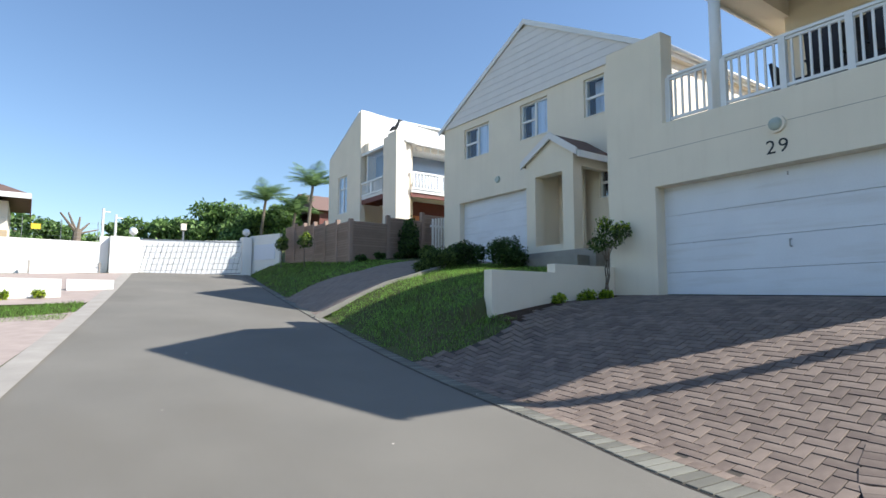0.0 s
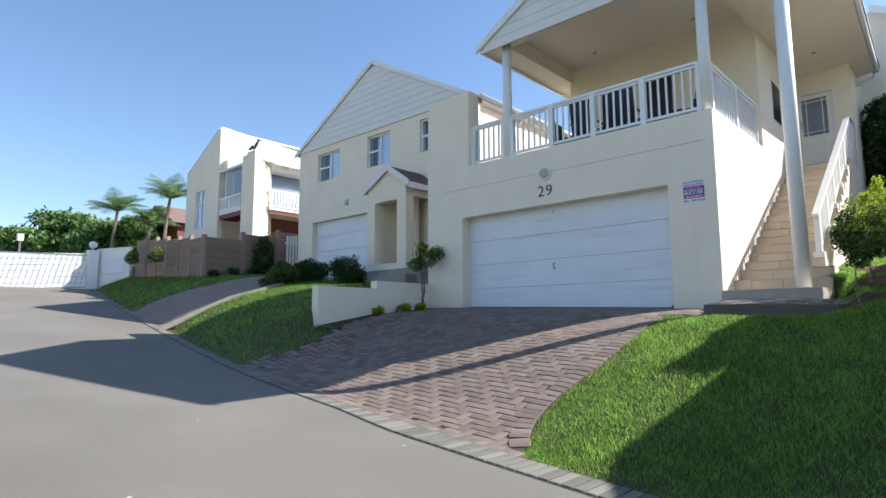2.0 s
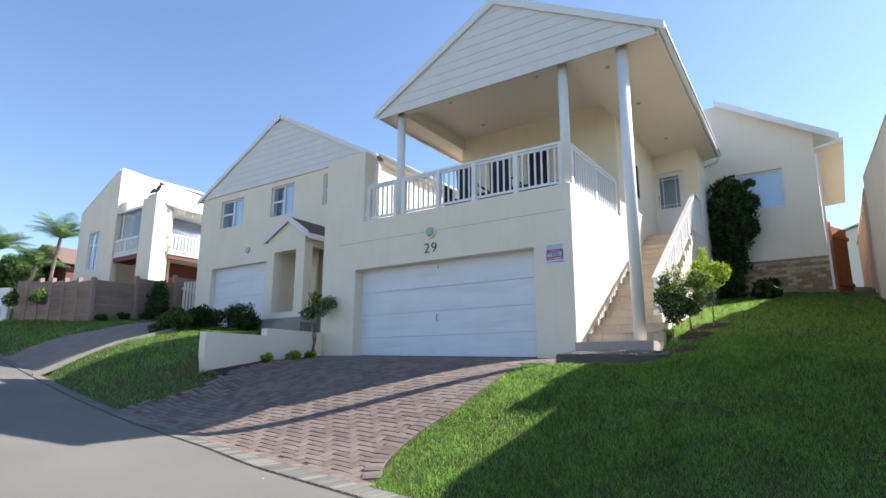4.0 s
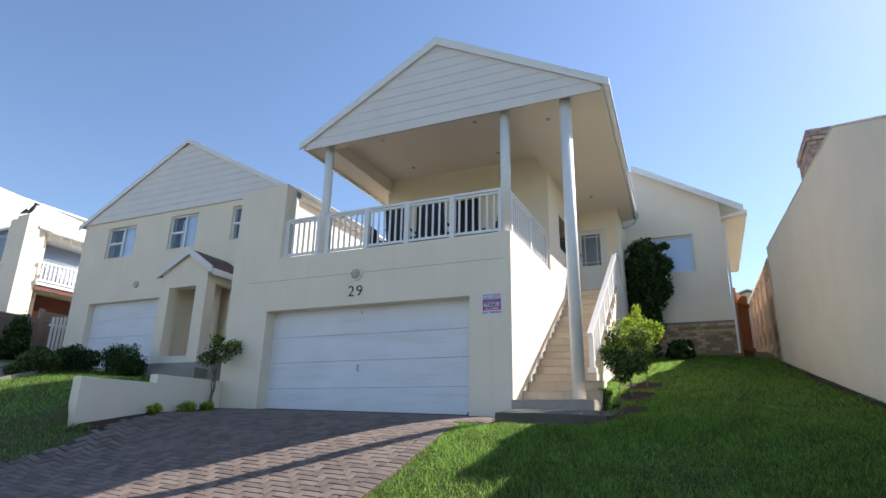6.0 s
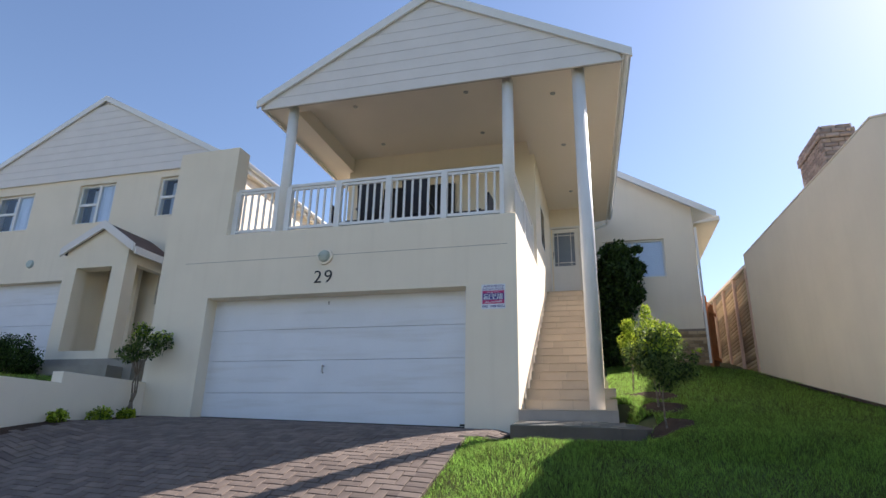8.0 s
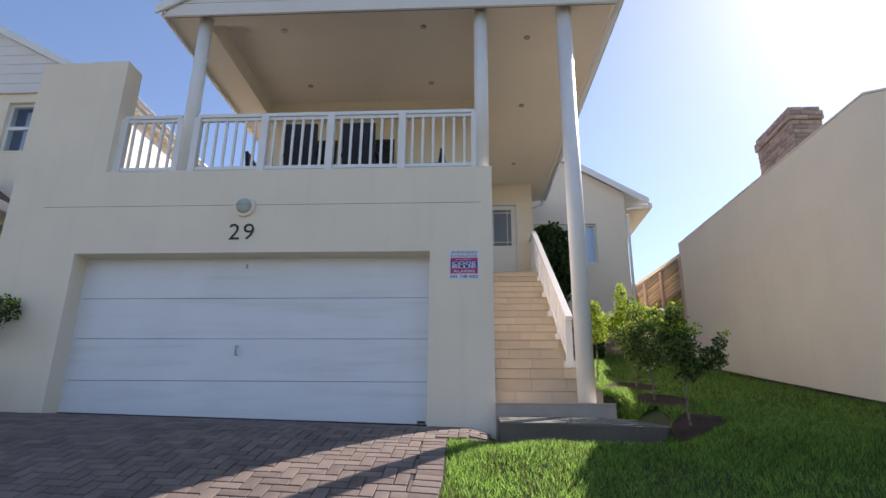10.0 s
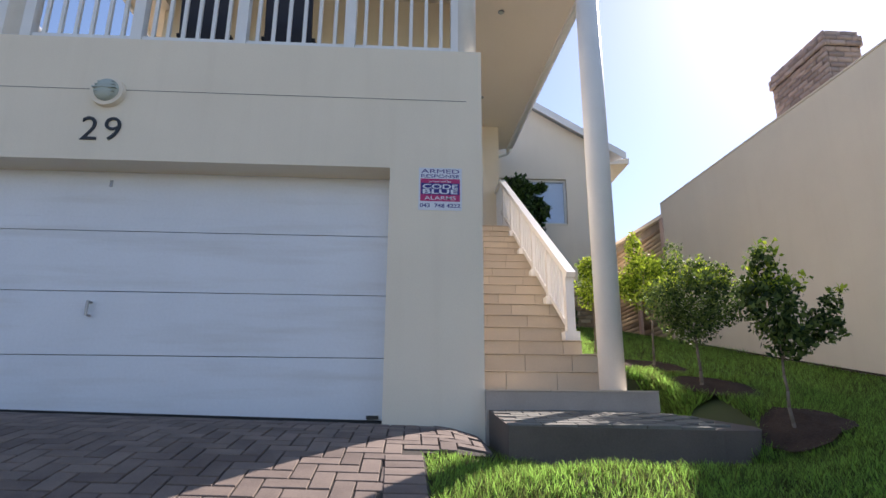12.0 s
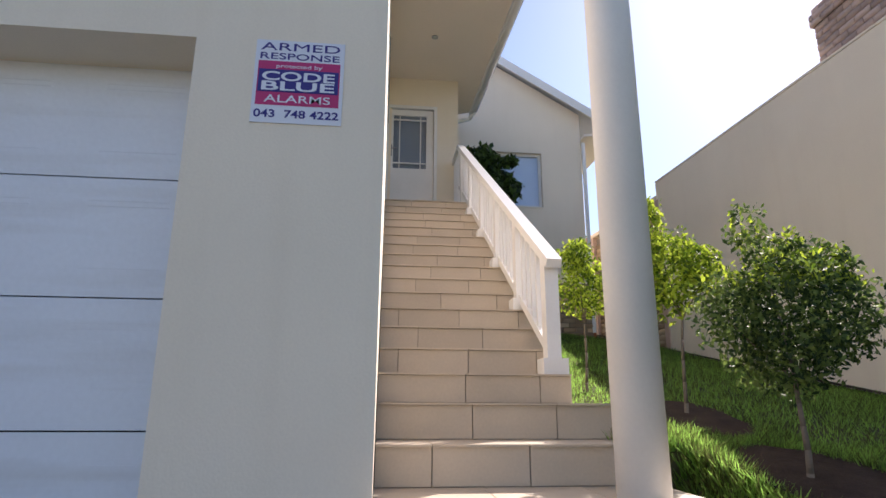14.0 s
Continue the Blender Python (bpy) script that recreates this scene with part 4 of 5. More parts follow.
# porch
pr = thing("porch", (10.9, 11.1, 3.1), "small cream gabled entrance porch with square columns", "porch")
part("floor", box(10.1, NX, 9.6, 12.1, 2.5, 3.12), CONCRETE, pr)
part("step", box(9.7, 10.1, 9.8, 12.0, 2.4, 2.94), CONCRETE, pr)
part("column", box(10.2, 10.5, 10.32, 10.68, 3.12, 5.5), CREAM, pr, bevel=0.01)
part("column", box(10.2, 10.5, 11.62, 11.95, 3.12, 5.5), CREAM, pr, bevel=0.01)
part("side_wall", box(10.5, NX, 11.75, 11.95, 3.12, 5.5), CREAM, pr)
part("lintel", box(10.2, 10.5, 10.68, 11.62, 5.1, 5.5), CREAM, pr)
part("gable", prism([(10.32, 5.5), (11.95, 5.5), (11.02, 5.98)], "x", 10.2, 10.45), CREAM, pr)
part("side_beam", box(10.5, NX, 10.32, 10.5, 5.2, 5.5), CREAM, pr)
part("kerb", box(10.2, 10.45, 10.68, 11.62, 3.12, 3.3), CREAM, pr)
part("inner_wall", box(11.2, 11.3, 10.9, 11.75, 3.12, 5.4), CREAM, pr)
for s in (1, -1):
    e = 12.07 if s > 0 else 10.13
    part("roof_slope", prism([(11.02, 6.09), (e, 5.50), (e, 5.44), (11.02, 6.03)], "x", 10.16, NX), ROOF_TILE, pr)
    for k in range(5):
        ya, yb = 11.02 + (e - 11.02) * k / 5, 11.02 + (e - 11.02) * (k + 1) / 5
        za = 6.105 - 0.118 * k
        part("tile_course", prism([(ya, za + 0.01), (yb, za - 0.105), (yb, za - 0.125), (ya, za - 0.015)], "x", 10.18, NX), ROOF_TILE, pr)
    part("verge_board", prism([(11.02, 6.15), (e, 5.56), (e, 5.38), (11.02, 5.96)], "x", 10.10, 10.15), BOARD, pr)
part("fascia", box(10.15, NX, 10.09, 10.128, 5.34, 5.50), WHITE, pr)

# planter wall
pw = thing("planter_wall", (7.5, 8.4, 1.7), "low stepped cream garden wall beside the driveway", "garden wall")
part("wall", box(5.95, 7.45, 8.32, 8.52, 1.3, 2.385), CREAM_PALE, pw, bevel=0.012)
part("wall", box(7.45, 9.11, 8.32, 8.52, 1.3, 2.55), CREAM_PALE, pw, bevel=0.012)

# ---- third house, fence, gate, left boundary ----
h3 = thing("far_house", (14, 26, 5), "pale cream stepped-roof house with balconies, partly sunlit", "house")
HX, HY = 11.7, 24.4
wall_with_holes("wall", HX, HX + 0.25, HY, 27.8, 3.4, 9.1, [(25.75, 26.75, 6.2, 8.0)], CREAM_PALE, h3, "shaded cream gable wall")
part("wall", prism([(HY, 9.1), (27.8, 9.1), (HY, 10.8)], "x", HX, HX + 0.25), CREAM_PALE, h3)
window_x(h3, HX, 25.75, 26.75, 6.2, 8.0, [("v", 26.25, 6.2, 8.0), ("h", 7.4, 25.75, 26.75)], label="tall white casement with curtains")
part("upper_wall", prism([(HX + 0.25, 8.85), (18.0, 8.95), (18.0, 10.3), (HX + 0.25, 10.8)], "y", HY, HY + 0.2), WHITE_WALL, h3, "bright sunlit upper wall")
part("wall", box(HX + 0.25, 18, 25.4, 25.6, 3.5, 9.4), CREAM_PALE, h3)
part("roof_slope", prism([(HY + 0.2, 10.78), (HY + 0.2, 10.7), (27.8, 9.06), (27.8, 9.14)], "x", HX, 18), METAL, h3)
# front bay: a shaft between two covered balconies
part("chimney_shaft", box(11.75, 12.22, 21.3, 22.0, 3.4, 9.08), CREAM_PALE, h3, bevel=0.02)
part("chimney_shaft", box(11.79, 12.22, 22.0, 22.45, 3.4, 9.0), CREAM_PALE, h3, bevel=0.02)
part("pilaster", box(12.28, 12.58, 21.5, 22.3, 3.4, 8.66), CREAM_PALE, h3, bevel=0.02)
part("downpipe", tube((12.25, 21.42, 3.5), (12.25, 21.42, 8.6), 0.045), WHITE, h3)
part("cap", box(12.18, 12.72, 21.25, 22.4, 8.66, 8.76), WHITE, h3)
part("wall", box(13.2, 13.3, 22.45, 24.4, 3.4, 6.5), CREAM_PALE, h3)
part("wall", box(12.22, 12.6, 21.9, 22.45, 3.4, 8.6), CREAM_PALE, h3)
part("balcony_slab", box(11.76, 13.2, 22.45, 24.4, 6.58, 6.70), WHITE_WALL, h3)
part("balcony_slab", box(12.58, 18, 21.4, 24.4, 6.58, 6.70), WHITE_WALL, h3)
part("fascia_board", box(11.78, 11.84, 22.45, 24.4, 6.38, 6.58), RED_WOOD, h3)
part("fascia_board", box(12.58, 18, 21.44, 21.5, 6.40, 6.58), RED_WOOD, h3)
for k in range(6):
    part("joist", box(11.86, 12.6, 22.6 + k * 0.32, 22.66 + k * 0.32, 6.36, 6.56), RED_WOOD, h3)
part("lower_wall", box(12.58, 18, 22.9, 23.0, 3.5, 6.5), RED_WOOD, h3)
part("door_frame", box(13.05, 13.15, 22.82, 22.9, 3.5, 5.9), ROOF_TILE, h3)
part("lower_panel", box(13.15, 13.9, 22.84, 22.9, 3.5, 5.85), TIMBER, h3)
part("eaves_beam", box(11.74, 11.86, 22.45, 24.4, 8.60, 8.70), WHITE, h3)
part("bay_roof", box(11.8, 13.2, 22.45, 24.4, 8.66, 8.74), WHITE_WALL, h3)
part("eaves_beam", box(12.6, 18, 21.35, 21.5, 8.64, 8.76), WHITE, h3)
part("bay_roof", box(12.7, 18, 21.5, 24.4, 8.70, 8.76), WHITE_WALL, h3)
part("bay_post", box(12.76, 12.86, 21.8, 21.92, 6.7, 8.66), CREAM_PALE, h3)
part("bay_wall", box(12.6, 13.35, 22.7, 22.8, 6.7, 8.66), CREAM_PALE, h3)
for k in range(12):
    part("awning_slat", box(12.9 + k * 0.4, 13.2 + k * 0.4, 21.56, 21.60, 8.46, 8.64), CREAM_PALE, h3)
part("glazing", box(13.35, 18, 22.66, 22.68, 6.9, 8.50), GLASS, h3)
# backing coloured like sky mirrored in the glazing, here and in the side bay
part("room_back", box(13.35, 18, 23.2, 23.3, 6.7, 8.66), SKY_GREY_BACK, h3)
part("glazing", box(11.90, 11.92, 22.5, 24.05, 7.0, 8.60), GLASS, h3)
part("glazing_frame", box(11.88, 11.94, 24.05, 24.14, 6.7, 8.60), WHITE, h3)
part("room_back", box(12.5, 12.6, 22.45, 24.4, 6.7, 8.66), SKY_GREY_BACK, h3)
part("roof_box", box(11.9, 12.5, 24.0, 24.4, 8.74, 9.2), CREAM_PALE, h3)
fr = thing("far_balcony_railing", (11.78, 23.4, 6.7), "white slatted side railing of a distant balcony", "railing", "far balcony railings")
part("handrail", box(11.74, 11.82, 22.45, 24.38, 7.28, 7.36), WHITE, fr)
part("bottom_rail", box(11.75, 11.81, 22.45, 24.38, 6.72, 6.80), WHITE, fr)
for i in range(15):
    part("slat", box(11.77, 11.80, 22.51 + i * 0.128, 22.565 + i * 0.128, 6.80, 7.28), WHITE, fr)
part("post", box(11.74, 11.82, 23.38, 23.48, 6.7, 7.3), WHITE, fr)
fr = thing("far_balcony_railing", (15, 21.4, 6.7), "white slatted front railing of a distant balcony", "railing", "far balcony railings")
part("handrail", box(12.58, 18, 21.36, 21.44, 7.40, 7.48), WHITE, fr)
part("bottom_rail", box(12.58, 18, 21.37, 21.43, 6.72, 6.80), WHITE, fr)
for i in range(33):
    part("slat", box(12.66 + i * 0.16, 12.73 + i * 0.16, 21.39, 21.42, 6.80, 7.40), WHITE, fr)
# crow ornament
cr = bmesh.new()
bmesh.ops.create_uvsphere(cr, u_segments=12, v_segments=8, radius=0.2)
for v in cr.verts:
    v.co = (11.95 + v.co.x * 0.4 + v.co.z * 0.5, 21.6 + v.co.y * 0.45, 9.38 + v.co.z * 1.15)
tube((11.80, 21.6, 9.25), (11.58, 21.6, 9.06), 0.10, 0.02, 8, cr)
tube((12.02, 21.6, 9.60), (12.22, 21.6, 9.64), 0.08, 0.015, 8, cr)
tube((11.88, 21.6, 9.25), (11.88, 21.6, 9.07), 0.03, 0.03, 6, cr)
crow = part("bird_figure", cr, BLACK, None)
tagged(crow, "black metal bird figure perched on a chimney", "ornament")

# panel fence in front of the third house
fn = thing("boundary_fence", (8.8, 22.5, 3.2), "brown ribbed concrete panel fence in stepped bays", "fence")


def fence_bay(x0, y0, x1, y1, z0, z1, post=True):
    n = int((z1 - z0) / 0.085)
    bay = part("panel", beam((x0, y0, (z0 + z1) / 2), (x1, y1, (z0 + z1) / 2), 0.02, z1 - z0 - 0.02), FENCE, fn)
    for r in range(n):
        z = z0 + r * (z1 - z0) / n
        part("rib", beam((x0, y0, z + 0.035), (x1, y1, z + 0.035), 0.10, 0.050), FENCE_RIB, bay)
    if post:
        part("post", box(x0 - 0.07, x0 + 0.07, y0 - 0.07, y0 + 0.07, z0 - 0.3, z1 + 0.06), FENCE, fn)


for i in range(6):
    y0 = 19.4 + i * 1.05
    fence_bay(8.8, y0, 8.8, y0 + 1.05, 3.1 + 0.07 * i, 4.80 + 0.085 * i)
for i in range(3):
    x0 = 8.8 + i * 1.5
    fence_bay(x0, 19.4, x0 + 1.5, 19.4, 3.1 + 0.2 * i, 4.80 + 0.25 * i, i > 0)
pg = thing("picket_gate", (12.5, 18.5, 3.2), "tall white picket side gate, closed", "gate")
for i in range(10):
    part("picket", box(11.65 + i * 0.13, 11.72 + i * 0.13, 18.48, 18.52, 3.3, 5.0 + 0.02 * i), WHITE, pg)
for z in (3.7, 4.7):
    part("rail", box(11.6, 13.0, 18.52, 18.56, z, z + 0.08), WHITE, pg)

# sliding gate
g0, g1 = Vector((3.46, 29.0, 2.98)), Vector((7.56, 28.15, 3.25))
gate = thing("sliding_gate", (5.5, 28.6, 3.1), "white slatted sliding security gate, closed", "gate")
for i in range(6):
    z0 = 0.08 + i * 0.265
    part("slat", beam(g0 + Vector((0, 0, z0 + 0.11)), g1 + Vector((0, 0, z0 + 0.11 - 0.1)), 0.03, 0.25), WHITE, gate)
part("frame_rail", beam(g0 + Vector((0, 0, 1.68)), g1 + Vector((0, 0, 1.46)), 0.05, 0.06), STEEL, gate)
part("frame_rail", beam(g0 + Vector((0, 0, 0.04)), g1 + Vector((0, 0, 0.04)), 0.05, 0.06), STEEL, gate)
dd = g1 - g0
for i in range(20):
    a = g0 + dd * (i / 20) + Vector((0, -0.026, 0.08))
    b = g0 + dd * min(1, (i + 1.6) / 20) + Vector((0, -0.026, 1.50 if i < 19 else 1.0))
    part("brace", beam(a, b, 0.006, 0.014), STEEL, gate)
bw = thing("boundary_wall", (0, 29.1, 3), "high whitewashed boundary wall beside the gate", "wall")
part("wall", box(-9, 2.3, 29.1, 29.35, 2.2, 4.45), WHITE_WALL, bw)
part("pillar", box(2.35, 3.44, 28.8, 29.3, 2.2, 4.72), WHITE_WALL, bw, bevel=0.01)
part("pillar", box(2.0, 2.35, 29.2, 29.6, 2.2, 4.72), WHITE_WALL, bw)
part("pillar", box(7.58, 8.0, 28.0, 28.45, 2.6, 4.95), WHITE_WALL, bw, bevel=0.01)
part("sign_wall", prism([(8.0, 28.3), (8.75, 26.4), (8.9, 26.5), (8.15, 28.4)], "z", 2.6, 5.05), WHITE_WALL, bw, "whitewashed return wall with a plain name board")
part("name_board", prism([(8.10, 27.95), (8.62, 26.65), (8.645, 26.66), (8.125, 27.96)], "z", 3.9, 4.6), SIGN_WHITE, bw)
for x, y, z in ((3.2, 28.9, 4.72), (7.79, 28.2, 4.95)):
    gl = thing("globe_lamp", (x, y, z), "white globe lamp on a gate pillar", "lamp", "gate lamps")
    part("stem", tube((x, y, z), (x, y, z + 0.1), 0.04), STEEL, gl)
    b = bmesh.new()
    bmesh.ops.create_uvsphere(b, u_segments=16, v_segments=10, radius=0.17)
    for v in b.verts:
        v.co += Vector((x, y, z + 0.25))
    part("globe", b, WHITE, gl, smooth=True)
lw = thing("low_wall", (-1, 19.2, 2), "low white retaining walls beside the paving", "garden wall")
part("wall", box(-7, 0.35, 19.0, 19.2, 1.4, 2.47), WHITE_WALL, lw, bevel=0.01)
part("wall", box(0.55, 1.75, 21.0, 21.2, 1.6, 2.55), WHITE_WALL, lw, bevel=0.01)
bn = thing("slatted_bench", (-1.2, 28.7, 3), "long white slatted bench against the boundary wall", "bench")
for i in range(4):
    part("slat", box(-0.4, 2.0, 28.5 + i * 0.05, 28.54 + i * 0.05, 3.0 + i * 0.15, 3.09 + i * 0.15), WHITE, bn)
part("end", box(-0.42, -0.36, 28.5, 28.8, 2.8, 3.55), CONCRETE, bn)
part("end", box(1.96, 2.02, 28.5, 28.8, 2.8, 3.55), CONCRETE, bn)
lh = thing("tiled_house", (-4, 33, 3), "single-storey cream house with a dark hipped tile roof", "house")
part("wall", box(-9, -1.25, 31.4, 36, 2.5, 6.2), CREAM_PALE, lh)
part("stone_base", box(-9, -1.22, 31.36, 31.4, 2.5, 4.95), BRICK_ALL, lh)
bm = bmesh.new()
a = [bm.verts.new(p) for p in ((-10, 30.6, 6.45), (-0.5, 30.6, 6.45), (-0.5, 37, 6.45), (-10, 37, 6.45), (-7, 33.8, 7.9), (-3.6, 33.8, 7.9))]
for f in ((0, 1, 5, 4), (1, 2, 5), (2, 3, 4, 5), (3, 0, 4), (3, 2, 1, 0)):
    bm.faces.new([a[i] for i in f])
part("roof", bm, ROOF_TILE, lh)
part("fascia", box(-10, -0.46, 30.55, 30.6, 6.25, 6.47), WHITE, lh)
part("fascia", box(-0.5, -0.45, 30.6, 37, 6.25, 6.47), RED_WOOD, lh)

# small window on the wall by the upper steps
sw = part("window", box(13.2, 13.9, 1.853, 1.86, 6.0, 6.95), WHITE, house, "small white framed window beside the steps")
part("pane", box(13.24, 13.86, 1.846, 1.853, 6.04, 6.91), GLASS_DARK, sw)

# ---- garden plants ----
RNG = np.random.default_rng(11)


def sapling(name, at, height, stems, blobs, count, leaf, mat, label, category="tree", group="", lean=0.0, seed=1, thick=0.022):
    """A trunk or several stems with limbs, and a crown of loose leaves. Blobs are relative to the foot."""
    t = thing(name, at, label, category, group)
    rnd = random.Random(seed)
    x, y, z = at
    for s in range(stems):
        bm = bmesh.new()
        p = Vector((x + rnd.uniform(-0.03, 0.03) * stems, y + rnd.uniform(-0.03, 0.03) * stems, z - 0.05))
        r = thick
        q = p
        for i in range(5):
            n = q + Vector((rnd.uniform(-0.012, 0.012) * stems + lean * 0.04, rnd.uniform(-0.012, 0.012) * stems, height / 5))
            tube(q, n, r, r * 0.88, 8, bm)
            q, r = n, r * 0.88
        part("trunk", bm, BARK, t, smooth=True)
        for k in range(4):
            b = blobs[(k + s) % len(blobs)]
            bm = bmesh.new()
            e = Vector((x + b[0] + rnd.uniform(-0.5, 0.5) * b[3], y + b[1] + rnd.uniform(-0.5, 0.5) * b[3], z + b[2] + rnd.uniform(-0.2, 0.6) * b[3]))
            m = q.lerp(e, 0.5) + Vector((rnd.uniform(-0.04, 0.04), rnd.uniform(-0.04, 0.04), 0.02))
            tube(q, m, r * 0.7, r * 0.45, 6, bm)
            tube(m, e, r * 0.45, r * 0.15, 6, bm)
            part("limb", bm, BARK, t, smooth=True)
    rng = np.random.default_rng(seed)
    c = cloud([(x + b[0], y + b[1], z + b[2], b[3], b[4]) for b in blobs], count, rng, 0.25)
    crown = leaves("crown", c, leaf, mat, t, seed + 50)
    top = c[c[:, 2] > np.quantile(c[:, 2], 0.68)]
    out = top[rng.random(len(top)) < 0.45] + rng.normal(0, 0.025, (1, 3))
    if category == "tree" and len(out) > 20:
        leaves("new_growth", out + np.array([0, 0, 0.03]), leaf * 0.95, LEAF_LIME, t, seed + 90, 1.0, "bright yellow-green young leaves")
    return t


def shrub(name, at, r, stretch, count, leaf, mat, label, seed, lumps=5, category="shrub", group=""):
    t = thing(name, at, label, category, group)
    rng = np.random.default_rng(seed)
    x, y, z = at
    blobs = [(x, y, z + r * stretch * 0.6, r * 0.8, stretch)]
    for i in range(lumps):
        a = rng.uniform(0, 6.28)
        blobs.append((x + math.cos(a) * r * 0.5, y + math.sin(a) * r * 0.5, z + r * stretch * rng.uniform(0.3, 1.0), r * rng.uniform(0.35, 0.55), stretch))
    leaves("foliage", cloud(blobs, count, rng, 0.3), leaf, mat, t, seed + 1, 0.6)
    bm = bmesh.new()
    for i in range(5):
        a = i * 1.3
        tube((x + 0.02 * math.cos(a), y + 0.02 * math.sin(a), z - 0.05), (x + r * 0.5 * math.cos(a), y + r * 0.5 * math.sin(a), z + r * stretch), 0.012, 0.004, 5, bm)
    part("stem", bm, BARK, t)
    return t


def foot(x, y):
    return (x, y, ground_z(x, y) - 0.02)


sapling("citrus_tree", foot(8.2, -0.05), 0.50, 1, [(0.0, 0.06, 0.80, 0.20, 1.1), (0.0, 0.10, 1.10, 0.10, 1.5), (0.0, -0.02, 0.58, 0.15, 0.9), (0.0, -0.26, 0.68, 0.14, 0.9), (0.05, 0.20, 0.92, 0.09, 1.2), (0.0, -0.36, 0.84, 0.07, 1.0)], 2300, 0.052, LEAF_MID, "sparse young tree with glossy leaves in bare soil", seed=5, thick=0.014)
sapling("citrus_tree", foot(9.4, -0.06), 0.50, 1, [(0, 0.02, 0.74, 0.33, 0.95), (0.05, 0.26, 0.76, 0.20, 1.0), (0.0, -0.24, 0.74, 0.22, 1.0), (0, 0.18, 1.14, 0.10, 1.5), (0.1, -0.08, 1.02, 0.18, 0.9), (0, -0.25, 0.98, 0.12, 1.0), (0.05, 0.05, 0.55, 0.24, 0.8)], 7600, 0.036, LEAF_MID, "young dense tree with dark green leaves and bright tips", seed=6, thick=0.018)
sapling("lime_tree", foot(10.7, -0.15), 0.7, 1, [(0, 0, 0.95, 0.26, 1.2), (0.05, 0.08, 1.35, 0.11, 1.6), (0.0, -0.25, 1.0, 0.16, 1.2), (0, 0.2, 0.9, 0.16, 1.0)], 3400, 0.045, LEAF_LIME, "young tree with bright lime green leaves", seed=7, thick=0.016)
sapling("lime_tree", foot(11.6, 0.15), 0.6, 1, [(0, 0, 0.85, 0.24, 1.1), (0.05, 0.05, 1.15, 0.14, 1.2)], 2200, 0.045, LEAF_LIME, "small lime green tree beside the steps", seed=8, thick=0.014)
sapling("pale_bark_tree", foot(8.72, 8.12), 0.75, 3, [(0, 0, 1.15, 0.30, 0.75), (-0.22, 0.1, 1.0, 0.2, 0.8), (0.25, -0.1, 1.3, 0.2, 0.8), (-0.05, 0.05, 1.42, 0.15, 0.8)], 1500, 0.06, LEAF_MID, "small tree with twisted pale stems against the wall", seed=9, thick=0.02)
for i, (x, y, r) in enumerate(((7.3, 8.08, 0.17), (8.02, 8.08, 0.20), (8.45, 8.0, 0.17))):
    shrub("low_shrub", foot(x, y), r, 0.8, 700, 0.05, LEAF_LIME, "small yellow-green shrub in dark soil", 20 + i, group="low shrubs along the bed")
shrub("round_shrub", foot(9.3, 11.7), 0.56, 1.0, 7000, 0.06, LEAF_DARK, "clipped round dark green shrub", 31)
shrub("hedge_shrub", foot(9.0, 13.0), 0.62, 0.75, 5500, 0.07, LEAF_DARK, "untrimmed dark green shrub beside the driveway", 32)
shrub("hedge_shrub", foot(8.2, 13.0), 0.55, 0.7, 4200, 0.07, LEAF_MID, "untrimmed green shrub beside the driveway", 33)
shrub("hedge_shrub", foot(7.6, 13.0), 0.28, 0.8, 1500, 0.06, LEAF_MID, "small leafy shrub at the drive edge", 34)
vine = thing("climber", (16.9, 0.2, 3.7), "tall dense dark green climbing bush against the wall", "climber")
leaves("foliage", cloud([(16.95, 0.45, 4.0, 0.50, 1.2), (16.9, 0.30, 4.7, 0.50, 1.1), (16.85, 0.25, 5.4, 0.58, 1.1), (16.8, 0.15, 6.1, 0.62, 1.0), (16.8, 0.15, 6.65, 0.50, 0.9), (16.8, -0.28, 6.3, 0.34, 0.9), (16.8, -0.25, 5.6, 0.30, 1.0), (16.75, -0.40, 6.85, 0.16, 0.6)], 15000, np.random.default_rng(35), 0.3), 0.13, LEAF_DARK, vine, 36, -0.3)
for k in range(4):
    part("stem", tube((16.9 + 0.08 * k, 0.2, 3.4), (16.8 + 0.1 * k, -0.1 + 0.12 * k, 6.0), 0.03, 0.012, 6), BARK, vine)
shrub("palm_shrub", foot(16.2, -0.6), 0.4, 0.9, 700, 0.2, LEAF_DARK, "low spiky dark green plant at the brick base", 36)
shrub("fence_climber", foot(10.9, 18.9), 0.5, 2.1, 4200, 0.12, LEAF_DARK, "tall dark shrub in front of the panel fence", 37, lumps=7)
shrub("fence_climber", foot(11.3, 18.2), 0.4, 0.9, 1500, 0.1, LEAF_MID, "leafy shrub by the picket gate", 38)
for i, (x, y) in enumerate(((8.1, 21.8), (8.2, 24.6))):
    sapling("young_tree", foot(x, y), 0.7, 1, [(0, 0, 1.0, 0.3, 0.9), (0.1, 0.1, 1.2, 0.2, 0.9)], 900, 0.09, LEAF_MID, "young standard tree in front of the panel fence", seed=40 + i, group="young trees by the fence")
for i in range(4):
    shrub("fence_shrub", foot(9.0 + i * 0.75, 19.0 - 0.05 * i), 0.25, 0.7, 700, 0.08, LEAF_DARK, "low dark shrub at the foot of the fence", 50 + i, group="shrubs at the fence")
